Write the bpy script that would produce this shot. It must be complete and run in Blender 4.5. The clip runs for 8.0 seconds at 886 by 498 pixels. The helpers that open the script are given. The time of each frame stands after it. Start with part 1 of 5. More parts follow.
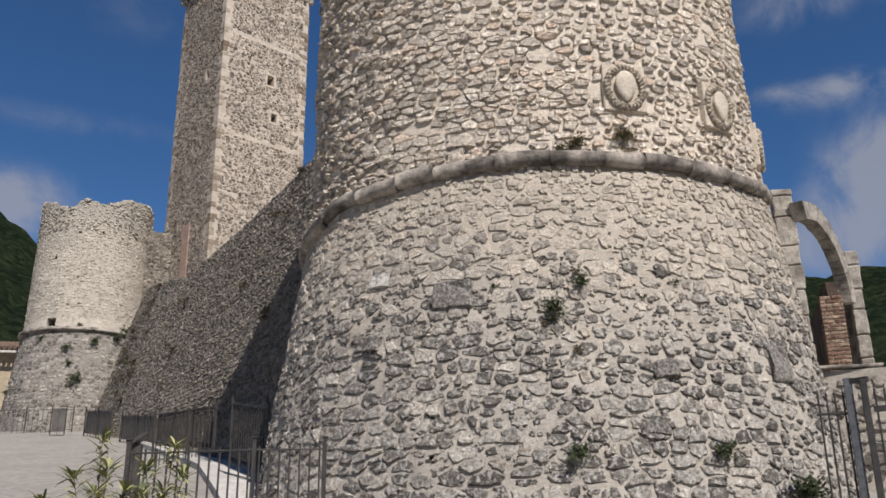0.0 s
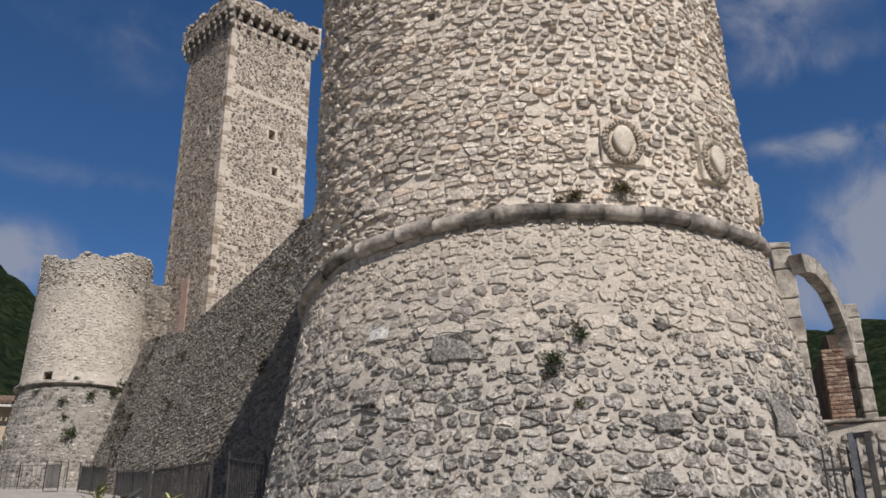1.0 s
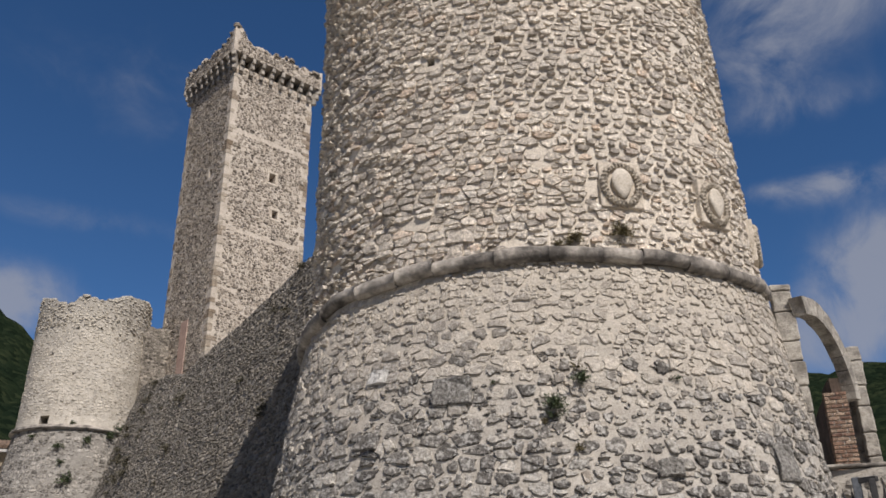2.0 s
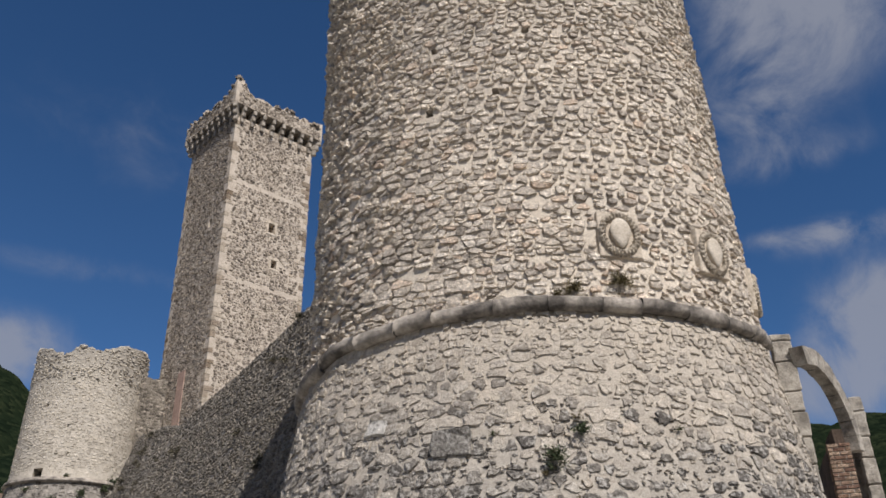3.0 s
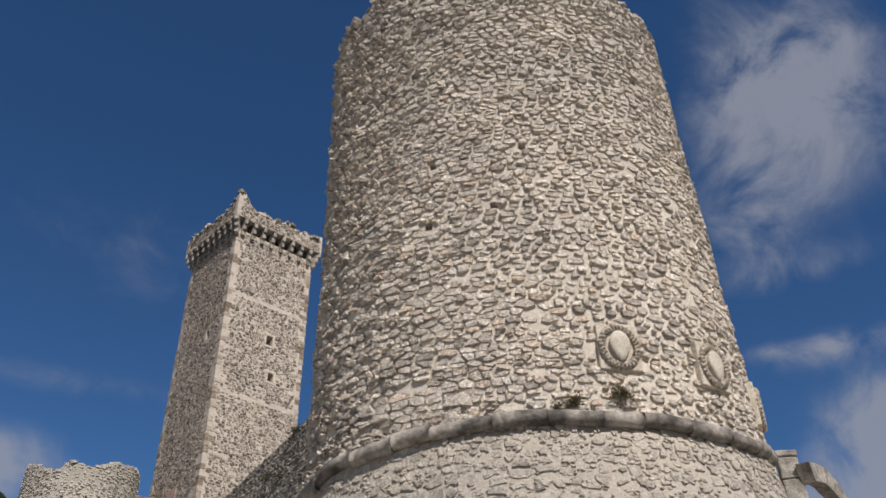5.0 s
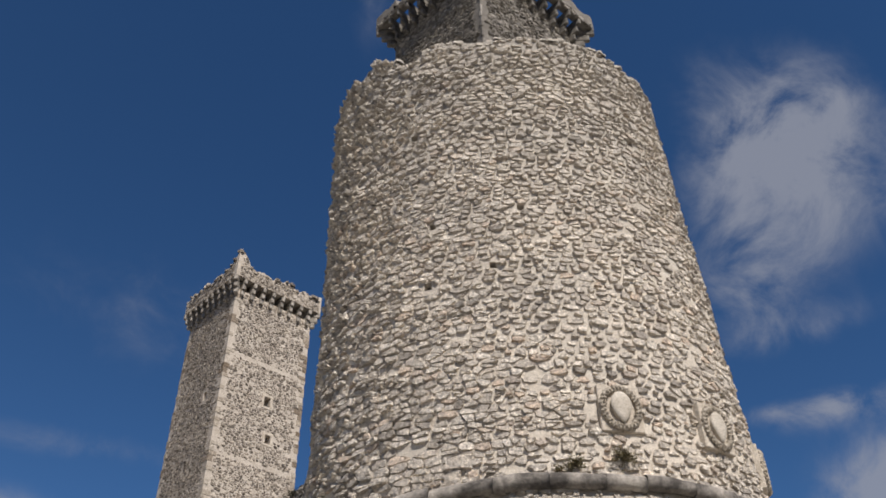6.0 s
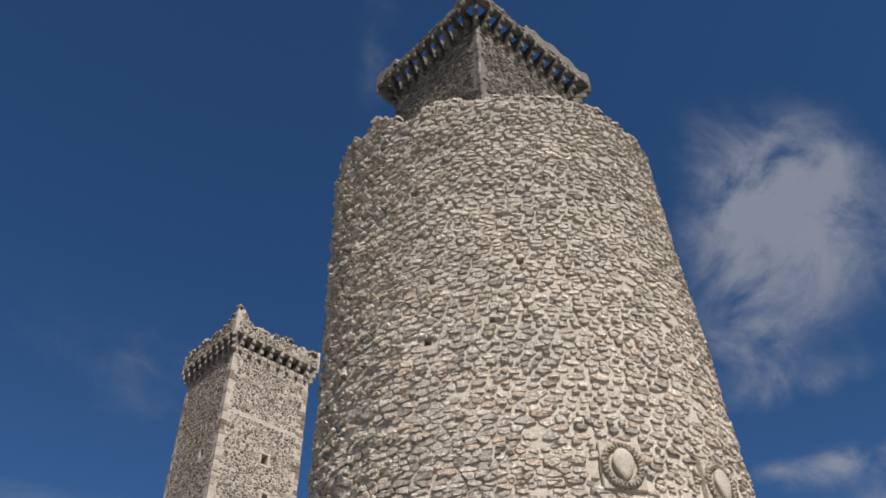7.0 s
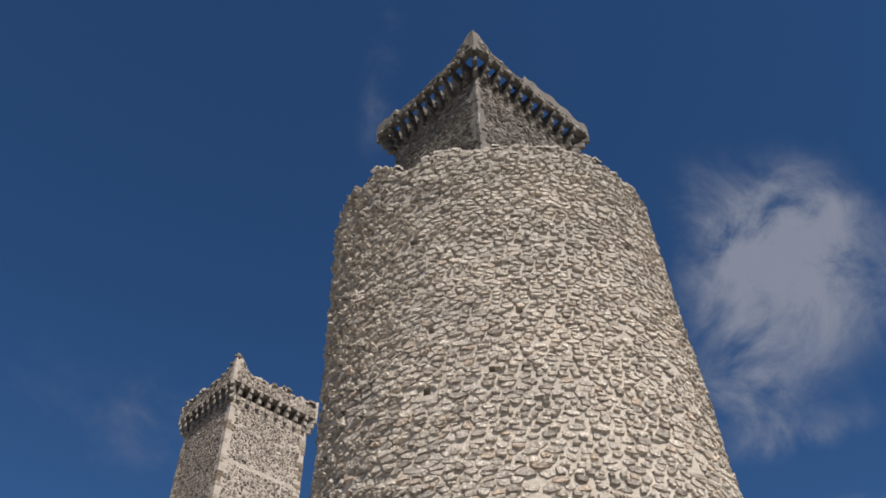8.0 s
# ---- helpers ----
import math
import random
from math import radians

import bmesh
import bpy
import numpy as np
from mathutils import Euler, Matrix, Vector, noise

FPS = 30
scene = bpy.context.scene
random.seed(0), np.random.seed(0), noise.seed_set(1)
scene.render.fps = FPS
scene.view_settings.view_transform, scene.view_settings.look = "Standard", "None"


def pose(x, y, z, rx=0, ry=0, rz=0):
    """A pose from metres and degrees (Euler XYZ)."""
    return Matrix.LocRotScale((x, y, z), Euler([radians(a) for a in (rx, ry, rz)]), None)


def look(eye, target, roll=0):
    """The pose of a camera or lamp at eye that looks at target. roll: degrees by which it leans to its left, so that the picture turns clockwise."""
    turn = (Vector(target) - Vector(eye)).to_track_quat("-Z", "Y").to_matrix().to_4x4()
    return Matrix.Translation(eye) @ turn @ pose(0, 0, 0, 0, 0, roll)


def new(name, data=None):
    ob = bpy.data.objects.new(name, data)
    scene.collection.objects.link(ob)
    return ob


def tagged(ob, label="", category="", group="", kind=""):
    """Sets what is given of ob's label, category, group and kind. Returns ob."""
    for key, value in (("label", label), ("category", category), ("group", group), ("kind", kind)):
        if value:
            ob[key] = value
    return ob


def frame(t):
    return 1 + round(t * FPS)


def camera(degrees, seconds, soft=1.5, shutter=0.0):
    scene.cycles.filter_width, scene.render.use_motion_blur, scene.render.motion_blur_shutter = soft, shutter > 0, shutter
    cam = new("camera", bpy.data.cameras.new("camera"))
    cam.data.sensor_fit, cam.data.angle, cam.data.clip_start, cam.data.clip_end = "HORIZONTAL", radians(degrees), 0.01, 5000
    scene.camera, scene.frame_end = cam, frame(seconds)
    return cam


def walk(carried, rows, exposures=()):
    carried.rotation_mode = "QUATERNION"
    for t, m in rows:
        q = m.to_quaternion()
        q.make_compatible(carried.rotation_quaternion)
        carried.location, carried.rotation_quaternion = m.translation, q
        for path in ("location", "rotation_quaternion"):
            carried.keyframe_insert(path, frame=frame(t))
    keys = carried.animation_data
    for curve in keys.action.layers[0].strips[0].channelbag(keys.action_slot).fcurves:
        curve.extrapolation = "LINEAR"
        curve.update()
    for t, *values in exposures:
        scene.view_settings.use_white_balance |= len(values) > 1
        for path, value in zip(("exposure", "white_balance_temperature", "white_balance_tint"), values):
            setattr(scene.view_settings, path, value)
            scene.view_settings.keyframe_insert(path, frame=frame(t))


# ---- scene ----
# A castle with a round tower, seen by a camera that stands and tilts up. x right, y ahead, z up.
cam = camera(55.06, 8.0, soft=1.7)
EYE = (0.0, 0.0, 1.6)
# seconds, tilt up, roll, turn
ROWS = [
    (0, 17.77, -0.69, -0.00),
    (0.5, 19.64, -0.72, -0.04),
    (1, 21.33, -0.72, -0.08),
    (1.5, 22.73, -0.75, -0.10),
    (3, 27.55, -0.88, -0.28),
    (3.5, 29.37, -0.93, -0.33),
    (4, 31.32, -0.90, -0.39),
    (4.5, 33.17, -0.93, -0.47),
    (6, 39.14, -1.07, -0.66),
    (6.5, 41.09, -1.27, -0.75),
    (7, 42.83, -1.25, -0.81),
    (7.5, 44.25, -1.27, -0.86),
    (8, 46.11, -1.30, -0.96),
]
walk(cam, [(t, pose(*EYE) @ pose(0, 0, 0, 0, 0, turn) @ pose(0, 0, 0, 90 + tilt) @ pose(0, 0, 0, 0, 0, roll)) for t, tilt, roll, turn in ROWS], [(0.0, 0.42, 6400, 13.0), (3.0, 0.33, 6400, 12.5), (8.0, 0.31, 6370, 12.0)])

# ---- world and sun ----
SUN_AZ, SUN_EL = radians(24.0), radians(48.5)  # azimuth from straight behind the eye towards the right
world = bpy.data.worlds.new("sky")
scene.world = world
world.use_nodes = True


# clouds: azimuth and elevation in degrees, half widths, weight
CLOUDS = [
    (30.0, 42.6, 6.0, 3.4, 1.05), (27.5, 39.5, 5.0, 4.6, 1.0), (24.6, 34.0, 3.2, 3.2, 0.85), (34.0, 42.0, 3.4, 3.2, 0.7), (27.0, 48.0, 4.5, 2.6, 0.25), (31.5, 36.5, 3.5, 3.0, 0.5),
    (39.0, 36.0, 3.0, 3.2, 0.8), (27.4, 25.5, 3.4, 0.9, 1.5), (22.5, 25.9, 3.0, 0.5, 0.55), (31.0, 20.6, 4.6, 2.6, 1.7), (26.5, 16.4, 4.6, 2.4, 1.3),
    (-29.8, 18.8, 3.8, 2.0, 2.0), (-24.0, 24.4, 8.0, 0.9, 0.5), (-22.0, 33.0, 9.0, 3.0, 0.36), (-24.0, 38.0, 16.0, 9.0, 0.1), (-6.0, 57.0, 3.0, 6.0, 0.5), (27.0, 30.5, 5.0, 1.1, 0.55), (38.0, 24.0, 4.0, 2.0, 0.9),
]


def build_sky():
    nt = world.node_tree
    nt.nodes.clear()

    def sums(op, a, b=0.0):
        n = nt.nodes.new("ShaderNodeMath")
        n.operation = op
        for sock, v in ((n.inputs[0], a), (n.inputs[1], b)):
            if isinstance(v, bpy.types.NodeSocket):
                nt.links.new(v, sock)
            else:
                sock.default_value = v
        return n.outputs[0]
    out = nt.nodes.new("ShaderNodeOutputWorld")
    bg = nt.nodes.new("ShaderNodeBackground")
    sky = nt.nodes.new("ShaderNodeTexSky")
    sky.sky_type, sky.sun_disc = "NISHITA", False
    sky.sun_elevation, sky.sun_rotation = SUN_EL, math.pi - SUN_AZ
    sky.altitude, sky.air_density, sky.dust_density, sky.ozone_density = 2500, 1.0, 0.1, 4.0
    sat = nt.nodes.new("ShaderNodeHueSaturation")
    sat.inputs["Saturation"].default_value = 1.17
    nt.links.new(sky.outputs[0], sat.inputs["Color"])
    bg.inputs["Strength"].default_value = 0.067
    nt.links.new(sat.outputs[0], bg.inputs["Color"])
    tc = nt.nodes.new("ShaderNodeTexCoord")
    sep = nt.nodes.new("ShaderNodeSeparateXYZ")
    nt.links.new(tc.outputs["Generated"], sep.inputs[0])
    az = sums("DEGREES", sums("ARCTAN2", sep.outputs[0], sep.outputs[1]))
    el = sums("DEGREES", sums("ARCSINE", sep.outputs[2]))
    wisp = nt.nodes.new("ShaderNodeTexNoise")
    wisp.inputs["Scale"].default_value, wisp.inputs["Detail"].default_value, wisp.inputs["Roughness"].default_value, wisp.inputs["Distortion"].default_value = 11.0, 10.0, 0.62, 0.5
    nt.links.new(tc.outputs["Generated"], wisp.inputs["Vector"])
    total = 0.0
    for a, e, wa, we, k in CLOUDS:
        da = sums("POWER", sums("DIVIDE", sums("SUBTRACT", az, a), wa), 2.0)
        de = sums("POWER", sums("DIVIDE", sums("SUBTRACT", el, e), we), 2.0)
        total = sums("ADD", sums("MULTIPLY", sums("EXPONENT", sums("MULTIPLY", sums("ADD", da, de), -0.8)), k), total)
    n = sums("MULTIPLY", sums("SUBTRACT", wisp.outputs["Fac"], 0.5), 3.6)
    cover = nt.nodes.new("ShaderNodeMapRange")
    cover.interpolation_type = "SMOOTHSTEP"
    cover.inputs["From Min"].default_value, cover.inputs["From Max"].default_value, cover.inputs["To Max"].default_value = 0.15, 1.7, 0.75
    nt.links.new(sums("MULTIPLY", total, sums("ADD", n, 1.0)), cover.inputs["Value"])
    white = nt.nodes.new("ShaderNodeBackground")
    white.inputs["Color"].default_value = (0.24, 0.253, 0.29, 1)
    both = nt.nodes.new("ShaderNodeMixShader")
    nt.links.new(cover.outputs[0], both.inputs[0])
    nt.links.new(bg.outputs[0], both.inputs[1])
    nt.links.new(white.outputs[0], both.inputs[2])
    nt.links.new(both.outputs[0], out.inputs["Surface"])


build_sky()
lamp = bpy.data.lights.new("sun", "SUN")
lamp.energy, lamp.angle, lamp.color = 4.42, radians(0.53), (1.0, 0.94, 0.86)
sun = new("sun", lamp)
sun.matrix_world = look((math.sin(SUN_AZ) * math.cos(SUN_EL) * 60, -math.cos(SUN_AZ) * math.cos(SUN_EL) * 60, math.sin(SUN_EL) * 60), (0, 0, 0))

# ---- materials ----


def node_mat(name):
    m = bpy.data.materials.new(name)
    m.use_nodes = True
    nt = m.node_tree
    bsdf = nt.nodes["Principled BSDF"]
    return m, nt, bsdf


def nd(nt, kind, **inputs):
    n = nt.nodes.new(kind)
    for k, v in inputs.items():
        n.inputs[k.replace("_", " ")].default_value = v
    return n


def ramp(nt, fac, stops):
    n = nt.nodes.new("ShaderNodeValToRGB")
    while len(n.color_ramp.elements) < len(stops):
        n.color_ramp.elements.new(0.5)
    for e, (p, c) in zip(n.color_ramp.elements, stops):
        e.position, e.color = p, (*c, 1)
    nt.links.new(fac, n.inputs[0])
    return n.outputs[0]


def mix(nt, fac, a, b, mode="MIX"):
    n = nt.nodes.new("ShaderNodeMix")
    n.data_type, n.blend_type = "RGBA", mode
    for sock, v in ((n.inputs[0], fac), (n.inputs[6], a), (n.inputs[7], b)):
        if isinstance(v, bpy.types.NodeSocket):
            nt.links.new(v, sock)
        else:
            sock.default_value = v if isinstance(v, (int, float)) else (*v, 1)
    return n.outputs[2]


def calc(nt, op, a, b=0.0, clamp=False):
    n = nt.nodes.new("ShaderNodeMath")
    n.operation, n.use_clamp = op, clamp
    for sock, v in ((n.inputs[0], a), (n.inputs[1], b)):
        if isinstance(v, bpy.types.NodeSocket):
            nt.links.new(v, sock)
        else:
            sock.default_value = v
    return n.outputs[0]


def place_of(nt, scale=(1, 1, 1)):
    """World place, scaled."""
    g = nt.nodes.new("ShaderNodeNewGeometry")
    m = nt.nodes.new("ShaderNodeMapping")
    m.inputs["Scale"].default_value = scale
    nt.links.new(g.outputs["Position"], m.inputs["Vector"])
    return m.outputs[0]


def noise_of(nt, vec, scale, detail=6.0, rough=0.6):
    n = nd(nt, "ShaderNodeTexNoise", Scale=scale, Detail=detail, Roughness=rough)
    nt.links.new(vec, n.inputs["Vector"])
    return n.outputs["Fac"]


def bump_of(nt, bsdf, height, strength, distance, under=None):
    b = nd(nt, "ShaderNodeBump", Strength=strength, Distance=distance)
    nt.links.new(height, b.inputs["Height"])
    if under is not None:
        nt.links.new(under, b.inputs["Normal"])
    nt.links.new(b.outputs[0], bsdf.inputs["Normal"])
    return b.outputs[0]


def stone_mat(name, stops, spots=(0.5, 0.48, 0.43), spot_amount=0.35, fine=20.0, high=None, mottle=0.9, fleck=9.0):
    """Rubble stones: one tone each, with grain, pale lichen and dark stains."""
    m, nt, bsdf = node_mat(name)
    g = nt.nodes.new("ShaderNodeNewGeometry")
    o = nt.nodes.new("ShaderNodeObjectInfo")
    own = calc(nt, "FRACT", calc(nt, "ADD", g.outputs["Random Per Island"], o.outputs["Random"]))
    p = place_of(nt)
    col = ramp(nt, own, stops)
    grain = noise_of(nt, p, fine, 8.0, 0.7)
    col = mix(nt, mottle, col, ramp(nt, grain, [(0.36, (0.28, 0.27, 0.26)), (0.46, (0.82, 0.82, 0.82)), (0.55, (1.12, 1.12, 1.11)), (0.64, (1.8, 1.79, 1.76))]), "MULTIPLY")
    blot = noise_of(nt, p, fleck, 6.0, 0.68)
    col = mix(nt, calc(nt, "MULTIPLY", ramp(nt, blot, [(0.5, (0, 0, 0)), (0.6, (1, 1, 1))]), spot_amount), col, spots)
    if high:
        # another, paler stone was used above a certain course
        z0, z1, tone = high
        sep = nt.nodes.new("ShaderNodeSeparateXYZ")
        nt.links.new(g.outputs["Position"], sep.inputs[0])
        lift = calc(nt, "ADD", sep.outputs[2], calc(nt, "MULTIPLY", calc(nt, "SUBTRACT", own, 0.5), 1.8))
        mr = nd(nt, "ShaderNodeMapRange", From_Min=z0, From_Max=z1)
        nt.links.new(lift, mr.inputs["Value"])
        col = mix(nt, calc(nt, "MULTIPLY", mr.outputs[0], 0.62), col, mix(nt, 0.6, tone, ramp(nt, grain, [(0.25, (0.5, 0.5, 0.5)), (0.75, (1.4, 1.4, 1.4))]), "MULTIPLY"))
    big = noise_of(nt, p, 0.7, 4.0, 0.6)
    col = mix(nt, 0.55, col, ramp(nt, big, [(0.3, (0.72, 0.72, 0.72)), (0.7, (1.15, 1.12, 1.06))]), "MULTIPLY")
    nt.links.new(col, bsdf.inputs["Base Color"])
    bsdf.inputs["Roughness"].default_value = 0.92
    bsdf.inputs["Specular IOR Level"].default_value = 0.2
    rough = noise_of(nt, p, 16.0, 8.0, 0.75)
    bump_of(nt, bsdf, rough, 0.9, 0.05)
    return m


def mortar_mat(name, a, b, stain=(0.3, 0.28, 0.25), high=None):
    m, nt, bsdf = node_mat(name)
    p = place_of(nt)
    col = ramp(nt, noise_of(nt, p, 3.0, 8.0, 0.7), [(0.38, a), (0.62, b)])
    if high:
        # greyer mortar of another building period higher up
        z0, z1, tone = high
        sep = nt.nodes.new("ShaderNodeSeparateXYZ")
        nt.links.new(p, sep.inputs[0])
        mr = nd(nt, "ShaderNodeMapRange", From_Min=z0, From_Max=z1)
        nt.links.new(calc(nt, "ADD", sep.outputs[2], calc(nt, "MULTIPLY", calc(nt, "SUBTRACT", noise_of(nt, p, 0.8, 5.0), 0.5), 6.0)), mr.inputs["Value"])
        col = mix(nt, mr.outputs[0], col, tone)
    col = mix(nt, 0.5, col, ramp(nt, noise_of(nt, p, 40.0, 6.0, 0.7), [(0.36, (0.55, 0.55, 0.55)), (0.48, (0.95, 0.95, 0.95)), (0.64, (1.25, 1.25, 1.25))]), "MULTIPLY")
    col = mix(nt, calc(nt, "MULTIPLY", ramp(nt, noise_of(nt, p, 0.55, 5.0, 0.65), [(0.5, (0, 0, 0)), (0.75, (1, 1, 1))]), 0.5), col, stain)
    nt.links.new(col, bsdf.inputs["Base Color"])
    bsdf.inputs["Roughness"].default_value = 0.95
    bsdf.inputs["Specular IOR Level"].default_value = 0.15
    bump_of(nt, bsdf, noise_of(nt, p, 14.0, 10.0, 0.75), 0.8, 0.04)
    return m


def rubble_far_mat(name, stops, joint, scale, squash=1.7, relief=0.06, joint_width=0.12):
    """Rubble masonry too far off to be built stone by stone."""
    m, nt, bsdf = node_mat(name)
    p = place_of(nt, (1, 1, squash))
    w = nd(nt, "ShaderNodeTexNoise", Scale=2.5, Detail=3.0)
    nt.links.new(p, w.inputs["Vector"])
    add = nt.nodes.new("ShaderNodeVectorMath")
    add.operation = "MULTIPLY_ADD"
    nt.links.new(w.outputs["Color"], add.inputs[0])
    add.inputs[1].default_value = (0.12, 0.12, 0.12)
    nt.links.new(p, add.inputs[2])
    cell = nd(nt, "ShaderNodeTexVoronoi", Scale=scale)
    nt.links.new(add.outputs[0], cell.inputs["Vector"])
    edge = nd(nt, "ShaderNodeTexVoronoi", Scale=scale)
    edge.feature = "DISTANCE_TO_EDGE"
    nt.links.new(add.outputs[0], edge.inputs["Vector"])
    tone = nt.nodes.new("ShaderNodeSeparateColor")
    nt.links.new(cell.outputs["Color"], tone.inputs[0])
    col = ramp(nt, tone.outputs[0], stops)
    q = place_of(nt)
    col = mix(nt, 0.7, col, ramp(nt, noise_of(nt, q, 12.0, 8.0, 0.7), [(0.3, (0.5, 0.5, 0.5)), (0.7, (1.35, 1.33, 1.3))]), "MULTIPLY")
    inside = ramp(nt, edge.outputs["Distance"], [(joint_width * 0.4, (0, 0, 0)), (joint_width, (1, 1, 1))])
    col = mix(nt, inside, joint, col)
    col = mix(nt, 0.6, col, ramp(nt, noise_of(nt, q, 0.35, 6.0, 0.6), [(0.3, (0.68, 0.67, 0.66)), (0.7, (1.2, 1.17, 1.1))]), "MULTIPLY")
    nt.links.new(col, bsdf.inputs["Base Color"])
    bsdf.inputs["Roughness"].default_value = 0.95
    bsdf.inputs["Specular IOR Level"].default_value = 0.15
    h = calc(nt, "ADD", calc(nt, "MULTIPLY", inside, calc(nt, "ADD", tone.outputs[1], 0.4)), calc(nt, "MULTIPLY", noise_of(nt, q, 9.0, 8.0, 0.7), 0.6))
    bump_of(nt, bsdf, h, 1.0, relief)
    return m


def plain_mat(name, a, b, scale=4.0, rough=0.85, metal=0.0, relief=0.01):
    m, nt, bsdf = node_mat(name)
    p = place_of(nt)
    n1 = noise_of(nt, p, scale, 8.0, 0.65)
    col = ramp(nt, n1, [(0.38, a), (0.6, b)])
    col = mix(nt, 0.5, col, ramp(nt, noise_of(nt, p, scale * 9, 6.0, 0.7), [(0.37, (0.55, 0.55, 0.55)), (0.62, (1.3, 1.3, 1.3))]), "MULTIPLY")
    nt.links.new(col, bsdf.inputs["Base Color"])
    bsdf.inputs["Roughness"].default_value = rough
    bsdf.inputs["Metallic"].default_value = metal
    bsdf.inputs["Specular IOR Level"].default_value = 0.2 if rough > 0.7 else 0.5
    bump_of(nt, bsdf, noise_of(nt, p, scale * 6, 8.0, 0.7), 0.6, relief)
    return m


def leaf_mat(name, a, b):
    m, nt, bsdf = node_mat(name)
    g = nt.nodes.new("ShaderNodeNewGeometry")
    col = ramp(nt, g.outputs["Random Per Island"], [(0.0, a), (1.0, b)])
    nt.links.new(col, bsdf.inputs["Base Color"])
    bsdf.inputs["Roughness"].default_value = 0.6
    return m


M_DRUM = stone_mat("cream_limestone", [(0.0, (0.35, 0.31, 0.265)), (0.14, (0.54, 0.48, 0.41)), (0.45, (0.62, 0.555, 0.475)), (0.87, (0.7, 0.635, 0.55)), (0.94, (0.62, 0.5, 0.395)), (1.0, (0.42, 0.375, 0.33))], (0.44, 0.41, 0.37), 0.35, 20.0, (11.0, 16.5, (0.5, 0.458, 0.398)), 0.8)
M_DRUM_MORTAR = mortar_mat("drum_mortar", (0.57, 0.5, 0.41), (0.68, 0.61, 0.51), (0.36, 0.33, 0.285), (8.5, 16.0, (0.4, 0.363, 0.31)))
M_SCARP = stone_mat("weathered_grey_stone", [(0.0, (0.095, 0.087, 0.079)), (0.35, (0.165, 0.152, 0.138)), (0.65, (0.28, 0.262, 0.236)), (0.88, (0.46, 0.43, 0.385)), (1.0, (0.28, 0.24, 0.2))], (0.56, 0.54, 0.5), 0.72, 20.0, (3.8, 5.4, (0.62, 0.55, 0.46)), 0.9, 15.0)
M_SCARP_MORTAR = mortar_mat("scarp_mortar", (0.34, 0.308, 0.264), (0.46, 0.421, 0.364), high=(3.4, 7.0, (0.5, 0.44, 0.36)))
M_CORNICE = plain_mat("cornice_stone", (0.085, 0.076, 0.067), (0.39, 0.35, 0.3), 1.7, 0.9, 0.0, 0.06)
M_PLATE = plain_mat("cream_plate_stone", (0.42, 0.36, 0.285), (0.6, 0.53, 0.435), 3.0, 0.9, 0.0, 0.03)
M_ASHLAR = plain_mat("ashlar", (0.19, 0.172, 0.147), (0.42, 0.385, 0.33), 3.5, 0.9, 0.0, 0.05)
M_CARVED = plain_mat("carved_stone", (0.24, 0.205, 0.16), (0.46, 0.405, 0.325), 9.0, 0.9, 0.0, 0.02)
M_SHIELD = plain_mat("shield_stone", (0.42, 0.37, 0.3), (0.54, 0.485, 0.405), 4.0, 0.85, 0.0, 0.01)
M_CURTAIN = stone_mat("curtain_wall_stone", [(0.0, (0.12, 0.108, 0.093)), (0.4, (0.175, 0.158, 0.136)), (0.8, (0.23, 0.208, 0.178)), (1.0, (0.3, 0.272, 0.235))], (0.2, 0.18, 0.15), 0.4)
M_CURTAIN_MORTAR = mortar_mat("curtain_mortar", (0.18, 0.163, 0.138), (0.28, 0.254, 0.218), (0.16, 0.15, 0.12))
M_KEEP = mortar_mat("keep_mortar", (0.44, 0.38, 0.31), (0.55, 0.485, 0.405), (0.33, 0.28, 0.23))
M_KEEP_STONE = stone_mat("keep_rubble", [(0.0, (0.1, 0.082, 0.066)), (0.25, (0.19, 0.16, 0.13)), (0.55, (0.29, 0.25, 0.205)), (0.85, (0.42, 0.365, 0.3)), (1.0, (0.52, 0.46, 0.39))], (0.4, 0.36, 0.31), 0.3, 9.0, None, 0.6)
# mortar darkened for the joints and for the shade on the left face
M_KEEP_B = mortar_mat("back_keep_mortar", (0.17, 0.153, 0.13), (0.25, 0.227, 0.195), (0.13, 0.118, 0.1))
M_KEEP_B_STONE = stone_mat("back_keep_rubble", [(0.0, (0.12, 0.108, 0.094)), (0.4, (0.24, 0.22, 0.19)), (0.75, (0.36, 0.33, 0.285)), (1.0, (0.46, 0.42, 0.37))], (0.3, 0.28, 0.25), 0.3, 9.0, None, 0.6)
M_LINK = rubble_far_mat("link_wall_rubble", [(0.0, (0.06, 0.053, 0.046)), (0.3, (0.15, 0.133, 0.112)), (0.7, (0.27, 0.243, 0.208)), (1.0, (0.4, 0.36, 0.31))], (0.2, 0.18, 0.155), 5.0, 1.6, 0.05, 0.12)
M_QUOIN = stone_mat("quoin_stone", [(0.0, (0.17, 0.128, 0.09)), (0.35, (0.28, 0.228, 0.175)), (0.7, (0.39, 0.335, 0.268)), (1.0, (0.48, 0.425, 0.352))], (0.42, 0.37, 0.3), 0.3, 6.0, None, 0.5)
# back keep's corbels: shade under the parapet put into a darker stone colour
M_BRACKET = plain_mat("shade_toned_bracket_stone", (0.07, 0.062, 0.053), (0.22, 0.2, 0.17), 3.0, 0.9, 0.0, 0.03)
M_CORBEL = plain_mat("corbel_stone", (0.17, 0.15, 0.125), (0.4, 0.36, 0.305), 3.0, 0.9, 0.0, 0.03)
